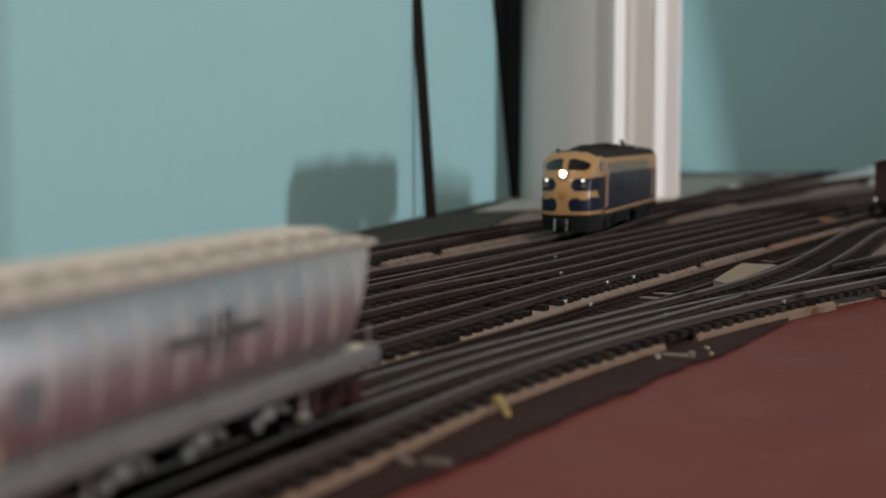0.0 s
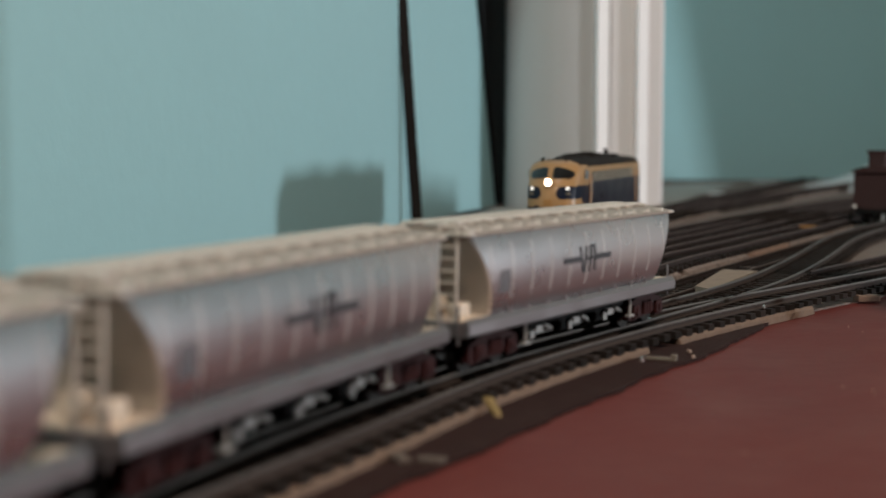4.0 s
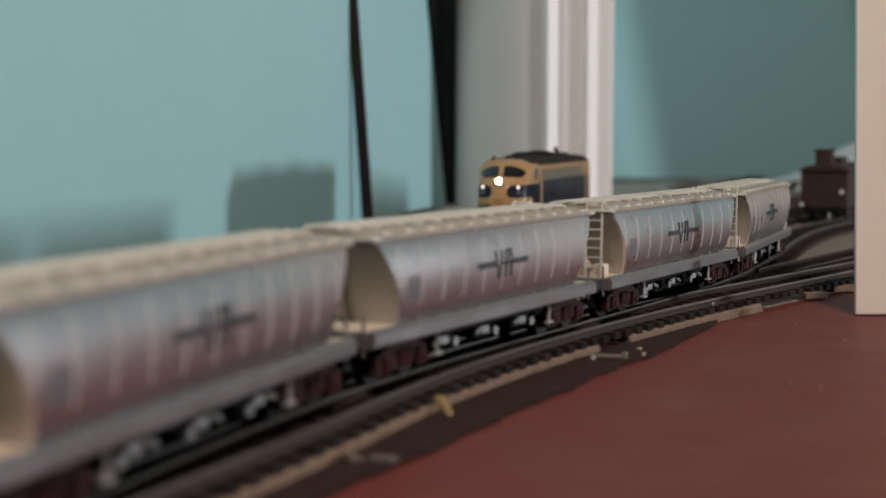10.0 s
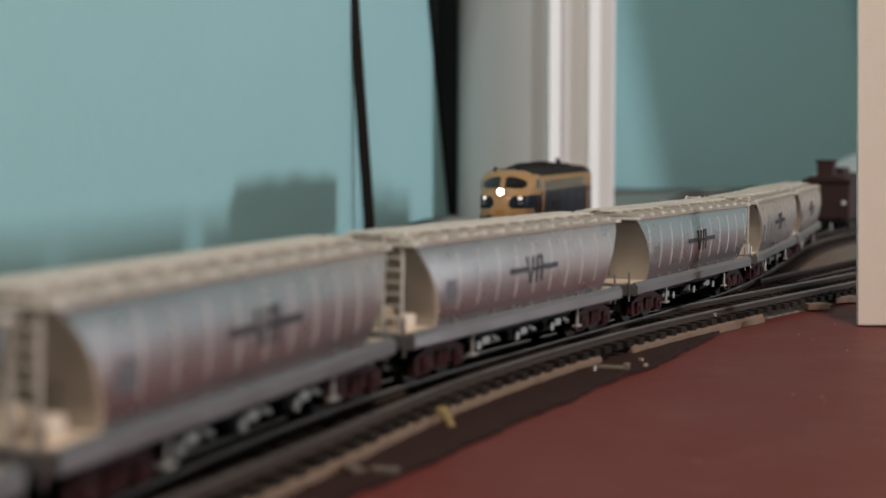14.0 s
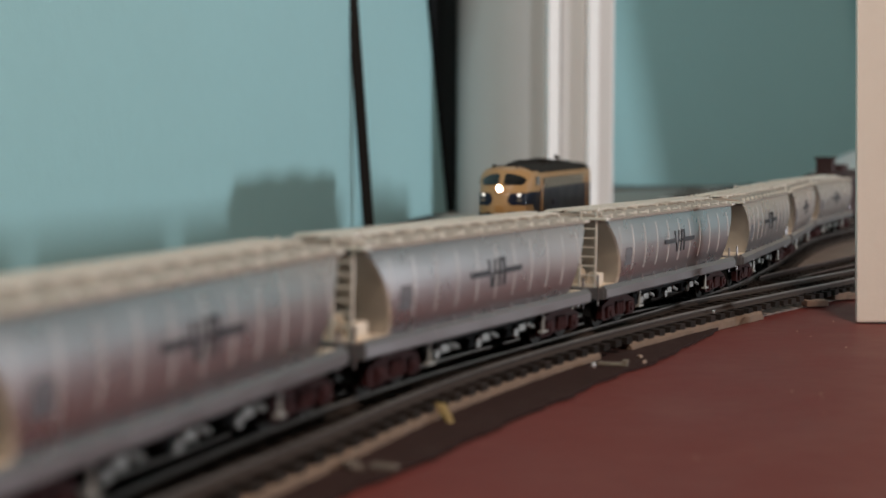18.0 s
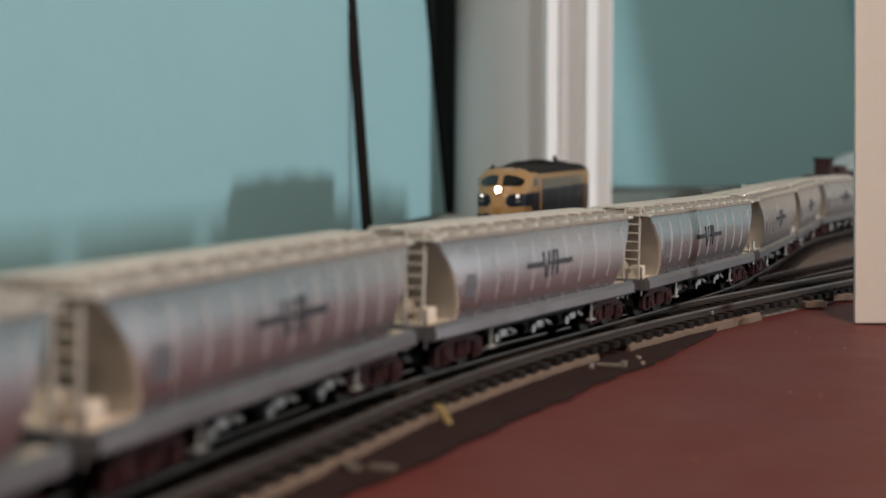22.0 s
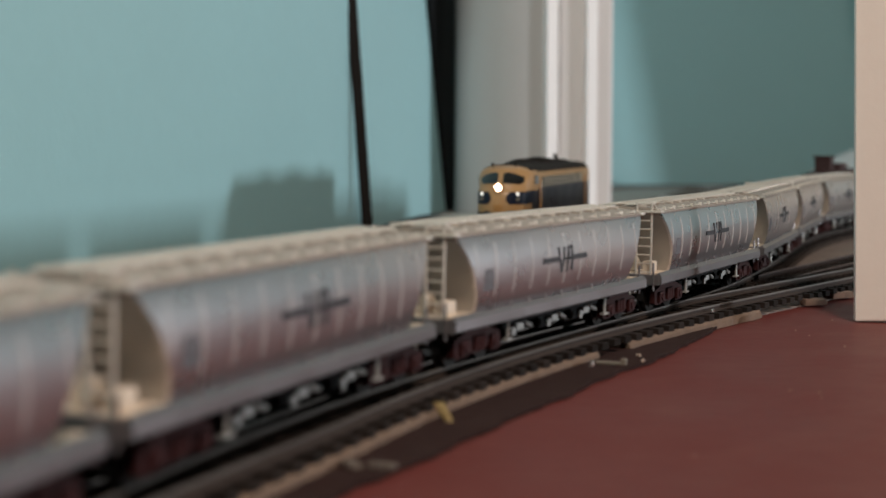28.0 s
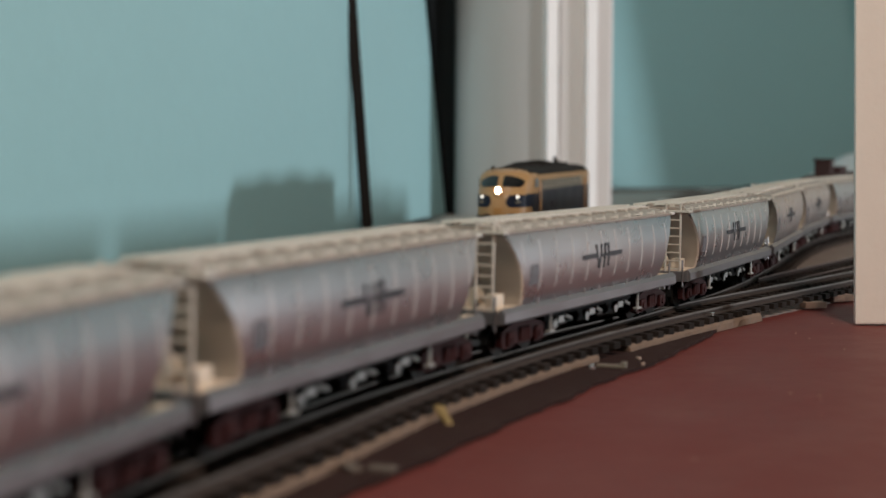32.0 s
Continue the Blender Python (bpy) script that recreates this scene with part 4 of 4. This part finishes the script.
# ---- red van ----
def red_van():
    V = empty("guards_van")
    tagged(V, "dark red railway van with a square roof chimney in the yard", "railway van")
    bm = bmesh.new()
    box(bm, (55, 0, 23), (110, 31, 26), 0.5)
    part("body", bm, M_VANRED, V)
    for k in range(7):
        bm = bmesh.new()
        box(bm, (-0.3, -13.2 + 4.4 * k, 23), (1.0, 4.25, 25.0), 0.1)
        part("end_plank", bm, M_VANRED, V)
    bm = bmesh.new()
    prism(bm, [(-16.8, 35.4), (-16.6, 36.4), (-10, 39.0), (0, 40.2), (10, 39.0), (16.6, 36.4), (16.8, 35.4)], -3, 113, "x")
    part("roof", bm, M_VANRED, V, "low arched roof", smooth=40)
    bm = bmesh.new()
    box(bm, (12, 2, 44.0), (11, 11, 10), 0.8)
    box(bm, (12, 2, 49.2), (13, 13, 1.6), 0.4)
    part("chimney", bm, M_VANRED, V, "square brown roof chimney")
    bm = bmesh.new()
    box(bm, (46, 0, 42), (26, 12, 5), 0.8)
    part("roof_vent", bm, M_VANRED, V)
    bm = bmesh.new()
    box(bm, (55, 0, 9.4), (112, 26, 3.2), 0.3)
    part("underframe", bm, M_BLACK, V)
    for s in (-1, 1):
        bm = bmesh.new()
        rod(bm, (-1, s * 10, 9.8), (-6, s * 10, 9.8), 1.0, 10)
        rod(bm, (-6, s * 10, 9.8), (-7, s * 10, 9.8), 2.6, 14)
        part("buffer", bm, M_BLACK, V)
    bm = bmesh.new()
    rod(bm, (-1.0, 14.2, 12.6), (-2.4, 14.2, 12.6), 1.2, 12)
    part("tail_lamp", bm, M_MARKER, V, "small white lamp on the van's end")
    bm = bmesh.new()
    rod(bm, (-0.6, -12.0, 21.5), (-1.6, -12.0, 21.5), 1.5, 12)
    part("end_disc", bm, M_MARKER, V, "small pale disc on the end")
    bm = bmesh.new()
    box(bm, (-3, 0, 8.6), (6, 3.2, 3.2), 0.4)
    part("coupler", bm, M_BLACK, V)
    bm = bmesh.new()
    rod(bm, (-2.5, -4, 7.8), (-2.5, -4, 3.0), 0.6, 6)
    part("brake_hose", bm, M_GEAR, V)
    for x in (16, 92):
        wheelset("wheelset", V, x, 6.2)
        for s in (-1, 1):
            bm = bmesh.new()
            prism(bm, [(x - 5, 9), (x + 5, 9), (x + 2.4, 3.6), (x - 2.4, 3.6)], *sorted((s * 11.4, s * 12.6)))
            part("axle_guard", bm, M_BLACK, V)
    return V


the_van = red_van()
p5 = YARD[5]
j0, j1 = int(np.argmin(abs(p5[:, 1] - 1.048))), int(np.argmin(abs(p5[:, 1] - 1.14)))
the_van.matrix_basis = pose(*p5[j0], 0.006, 0, 0, math.degrees(math.atan2(*(p5[j1] - p5[j0])[::-1]))) @ Matrix.Scale(1.12, 4)

# ---- trim and boards behind the yard ----
def solid(name, label, category, material, bm, m=None, smooth=0.0, kind="", scale=1):
    ob = part(name, bm, material, None, smooth=smooth, scale=scale, at=m)
    return tagged(ob, label, category, kind=kind)


# white door-frame pilaster with two rounded beads; its light and shade are in the paint tones
PX, PY = 0.0125 * PLAN, 1.466 * PLAN
prof = [(0.0, 0.055)]
for k in range(1, 17):
    a = k / 16 * radians(118)
    prof.append((0.106 * (1 - math.cos(a)) / 1.4695, 0.055 * (1 - math.sin(a))))
prof += [(0.117, 0.0064), (0.117, 0.075), (0.0, 0.075)]
bm = bmesh.new()
loft(bm, [[(PX + u * 0.940 * PLAN, PY + v * PLAN, z) for u, v in prof] for z in (FLOOR_Z, 1.895)])
frame_ob = solid("door_frame", "white painted door frame with rounded mouldings, column toned down as shaded", "door frame", M_WHITE, bm, smooth=35, kind="structure")
bm = bmesh.new()
loft(bm, [[(PX + u * 0.940 * PLAN, PY + v * PLAN, z) for u, v in ((0.1175, 0.004), (0.142, 0.0055), (0.145, 0.009), (0.174, 0.010), (0.1775, 0.013), (0.1775, 0.075), (0.1175, 0.075))] for z in (FLOOR_Z, 1.895)])
part("architrave", bm, M_ARCH, frame_ob, "white gloss architrave, lightened as the lit side", scale=1)
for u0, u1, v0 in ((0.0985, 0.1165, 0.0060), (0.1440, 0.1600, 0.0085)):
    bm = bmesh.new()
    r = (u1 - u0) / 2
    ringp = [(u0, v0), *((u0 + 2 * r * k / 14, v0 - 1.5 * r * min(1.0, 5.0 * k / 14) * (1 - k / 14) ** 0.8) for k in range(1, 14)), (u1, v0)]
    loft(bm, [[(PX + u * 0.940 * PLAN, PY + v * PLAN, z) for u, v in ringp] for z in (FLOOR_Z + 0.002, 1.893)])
    part("bead", bm, M_BEAD, frame_ob, "white rounded moulding brightened as a painted highlight", smooth=50, scale=1)

# black plank leaning behind the frame
bm = bmesh.new()
loft(bm, [[(*along_wall(d, o), z) for d, z in ((0.345, 0.0026), (0.440, 0.0026), (0.440, 0.36), (0.185, 0.36))] for o in (0.0006, 0.005)])
solid("leaning_plank", "black painted tapered board flat against the wall", "board", M_DARK, bm)
# stained stick leaning by the wall
bm = bmesh.new()
box(bm, (0, 0, 0.15), (0.0084, 0.005, 0.30), 0.0012)
solid("wooden_stick", "dark stained square stick leaning at the wall", "stick", M_STICK, bm, pose(-0.0586, 1.072, 0.0026, 0, -3.9, 0))
# tall unseen board added on the table beyond the yard to cast the end wall's shade
bm = bmesh.new()
prism(bm, [(0.0, 0.0), (0.62, 0.0), (0.62, 0.72), (-0.165, 0.72)], 0.0, 0.012)
solid("propped_board", "unseen upright board added to shade the end wall", "board", M_PLY, bm, pose(0.741, 2.03, 0.0022))
# cream board standing on the table
bm = bmesh.new()
box(bm, (0.013, 0.002, 0.0775), (0.026, 0.004, 0.155), 0.0008)
solid("upright_board", "cream painted board standing upright on the table", "board", M_POST, bm, pose(0.1772 * PLAN, 0.592 * PLAN, 0.0022, 0, -1.2, -6))
# dark felt sheet along the foot of the wall
bm = bmesh.new()
edge = [(-1.1, 0.090), (-0.6, 0.085), (-0.30, 0.080), (-0.10, 0.078), (0.02, 0.070), (0.13, 0.062), (0.20, 0.050), (0.235, 0.030)]
prism(bm, [along_wall(-1.1, 0.006), *(along_wall(d, o) for d, o in edge), along_wall(0.24, 0.006)], 0.0027, 0.0040, "z")
solid("felt_sheet", "dark grey felt sheet lying along the foot of the wall", "felt sheet", M_GREYFELT, bm)
# pale cards on the ground near the wall
for pts, lab in (([(-0.030, 1.255), (0.040, 1.30), (0.05, 1.46), (0.005, 1.45)], "pale grey card lying by the wall"), ([(0.10, 1.36), (0.165, 1.42), (0.40, 2.28), (0.27, 2.18)], "long pale grey card strip beside the back siding")):
    bm = bmesh.new()
    prism(bm, [(x * PLAN, y * PLAN) for x, y in pts], 0.0042, 0.0052, "z")
    solid("card_sheet", lab, "card", M_CARD, bm)
bm = bmesh.new()
prism(bm, [(x * PLAN, y * PLAN) for x, y in ((0.0964, 0.6608), (0.1013, 0.6464), (0.1405, 0.7373), (0.1235, 0.7461))], 0.0027, 0.0078, "z")
solid("cork_offcut", "bare tan cork offcut between the tracks", "cork sheet", M_OFFCUT, bm)
# plaster hill
bm = bmesh.new()
bmesh.ops.create_grid(bm, x_segments=40, y_segments=30, size=0.5)
for v in bm.verts:
    x, y = v.co.x * 0.62, v.co.y * 0.5
    h = max(0, 0.072 * math.exp(-((x - 0.075) / 0.085) ** 2 - (y / 0.13) ** 2) + 0.012 * noise.noise((x * 14, y * 14, 0.3)) - 0.006)
    v.co = (x, y, h)
solid("plaster_hill", "rough white plaster hill at the end of the yard", "scenery hill", M_PLASTER, bm, pose(0.525, 1.95, 0.0025), smooth=60)

# ---- small litter ----
bm = bmesh.new()
loft(bm, [[(-0.0008, -0.0004, 0), (0.0008, -0.0002, 0), (0.0006, 0.0002, 0.0010), (-0.0005, 0.0002, 0.0010)],
          [(-0.0040, 0.009, 0.0022), (-0.0014, 0.010, 0.0022), (-0.0016, 0.0106, 0.0034), (-0.0036, 0.0098, 0.0034)],
          [(-0.0064, 0.0200, 0.0038), (-0.0056, 0.0203, 0.0038), (-0.0057, 0.0206, 0.0042), (-0.0063, 0.0204, 0.0042)]])
solid("wood_splinter", "yellow wood splinter lying across the front track's cork", "splinter", M_STRAW, bm, pose(0.0017 * PLAN, 0.3720 * PLAN, 0.0030))
bm = bmesh.new()
box(bm, (0, 0, 0.0005), (0.0095, 0.0022, 0.0010), 0.0003)
box(bm, (0.004, 0, 0.0014), (0.0018, 0.0022, 0.0012), 0.0003)
solid("metal_clip", "dull metal track clip at the table edge", "clip", M_GRILLE, bm, pose(0.0575 * PLAN, 0.4700 * PLAN, 0.0031, 0, 0, -20))
for x, y, a in ((0.0692, 0.4871, 30), (0.0690, 0.4746, -20)):
    bm = bmesh.new()
    box(bm, (0, 0, 0.0005), (0.0010, 0.0018, 0.0010), 0.0003)
    solid("plaster_crumb", "tiny pale plaster crumb on the red table", "crumb", M_CRUMB, bm, pose(x * PLAN, y * PLAN, 0.0031, 0, 0, a))
for x, y, a in ((-0.0214, 0.3194, 25), (-0.0142, 0.3183, 70)):
    bm = bmesh.new()
    box(bm, (0, 0, 0.0006), (0.003, 0.006, 0.0012), 0.0005)
    solid("ballast_lump", "dull tan lump of grit beside the front track", "grit", M_GRIT, bm, pose(x * PLAN, y * PLAN, 0.0030, 0, 0, a))
# bright joiners and spikes that catch the light among the rails
for x, y in ((0.0265, 0.761), (0.0243, 0.5696), (0.0264, 0.6789), (0.0339, 0.5606), (0.1119, 0.5728), (0.047, 0.434), (0.060, 0.665), (0.046, 0.640), (0.060, 0.5300)):
    bm = bmesh.new()
    box(bm, (0, 0, 0.0008), (0.0010, 0.0022, 0.0014), 0.0003)
    solid("rail_joiner", "small bright metal rail joiner between the rails", "rail joiner", M_STEEL, bm, pose(x * PLAN, y * PLAN, 0.0077, 0, 0, -25))
for x, y, a, l, w_ in ((0.1745, 0.6500, 12, 0.010, 0.006), (0.1955, 0.6800, 25, 0.013, 0.007)):
    bm = bmesh.new()
    box(bm, (0, 0, 0.0014), (l, w_, 0.0028), 0.0006)
    solid("cork_chip", "loose tan cork chip on the table edge", "cork chip", M_CORKM, bm, pose(x * PLAN, y * PLAN, 0.0026, 0, 0, a))
rows_ = smooth_path([(-0.004, 0.0), (0.004, 0.004), (0.010, 0.002), (0.013, -0.003)], 0.001)
bm = bmesh.new()
sweep(bm, rows_, [(-0.001, 0.0), (-0.001, 0.003), (0.001, 0.003), (0.001, 0.0)])
solid("orange_scrap", "curled orange-brown scrap between the tracks", "scrap", M_ORANGE, bm, pose(0.2440 * PLAN, 1.10 * PLAN, 0.0062, 0, 0, -40))
rnd = random.Random(5)
for k in range(22):
    t_ = rnd.random()
    bm = bmesh.new()
    bmesh.ops.create_icosphere(bm, subdivisions=1, radius=rnd.uniform(0.00012, 0.00036))
    for v in bm.verts:
        v.co *= rnd.uniform(0.7, 1.2)
    x, y = 0.06 + 0.13 * t_ + rnd.uniform(0, 0.06), 0.46 + 0.20 * t_ - rnd.uniform(0, 0.16)
    solid("crumb", "tiny pale crumb on the red table", "crumb", M_CRUMB, bm, pose(x * PLAN, y * PLAN, 0.0023))


# ---- how the train runs ----
def run(t):
    return float(np.interp(t, [r[0] for r in RUN], [r[1] for r in RUN]))


RUN_T = np.arange(0, 32.01, 0.25)
_raw = np.array([run(t) for t in RUN_T])
_soft = np.convolve(np.pad(_raw, 2, "reflect", reflect_type="odd"), [0.1, 0.2, 0.4, 0.2, 0.1], "valid")


def run_soft(t):
    return float(np.interp(t, RUN_T, _soft))


def motions():
    times = [float(t) for t in np.arange(0, 32.01, 0.5)]
    # times at which a wheel has turned by another 60 degrees
    fine = np.arange(0, 32.0001, 0.02)
    turned = np.array([run_soft(t) for t in fine]) * PLAN / 0.0053
    spins = [0.0]
    for t, a in zip(fine, turned):
        if a - np.interp(spins[-1], fine, turned) > radians(60):
            spins.append(float(t))
    if spins[-1] < 31.9:
        spins.append(32.0)
    for k, w in enumerate(WAGONS):
        flip = pose(0, 0, 0, 0, 0, 180) if k == 2 else Matrix.Identity(4)
        walk(w, [(t, chord_pose(run_soft(t) - PITCH * k, BOGIE_HALF) @ flip) for t in times])
        way = -1 if k == 2 else 1
        for b in w.children:
            if not b.name.startswith("bogie"):
                continue
            x0 = b.matrix_basis.translation.x
            rows = []
            for t in times[::2]:
                s = run_soft(t) - PITCH * k
                at = s + way * x0 / PLAN
                turn = math.degrees(np.interp(s, LINE_S, LINE_A) - np.interp(at, LINE_S, LINE_A))
                rows.append((t, pose(x0, 0, 0, 0, 0, turn)))
            walk(b, rows)
            for q in b.children:
                if q.name.startswith("wheelset"):
                    qx, qz = q.matrix_basis.translation.x, q.matrix_basis.translation.z
                    walk(q, [(t, pose(qx, 0, qz, 0, math.degrees(way * run_soft(t) * PLAN / 0.0053), 0)) for t in spins])


motions()
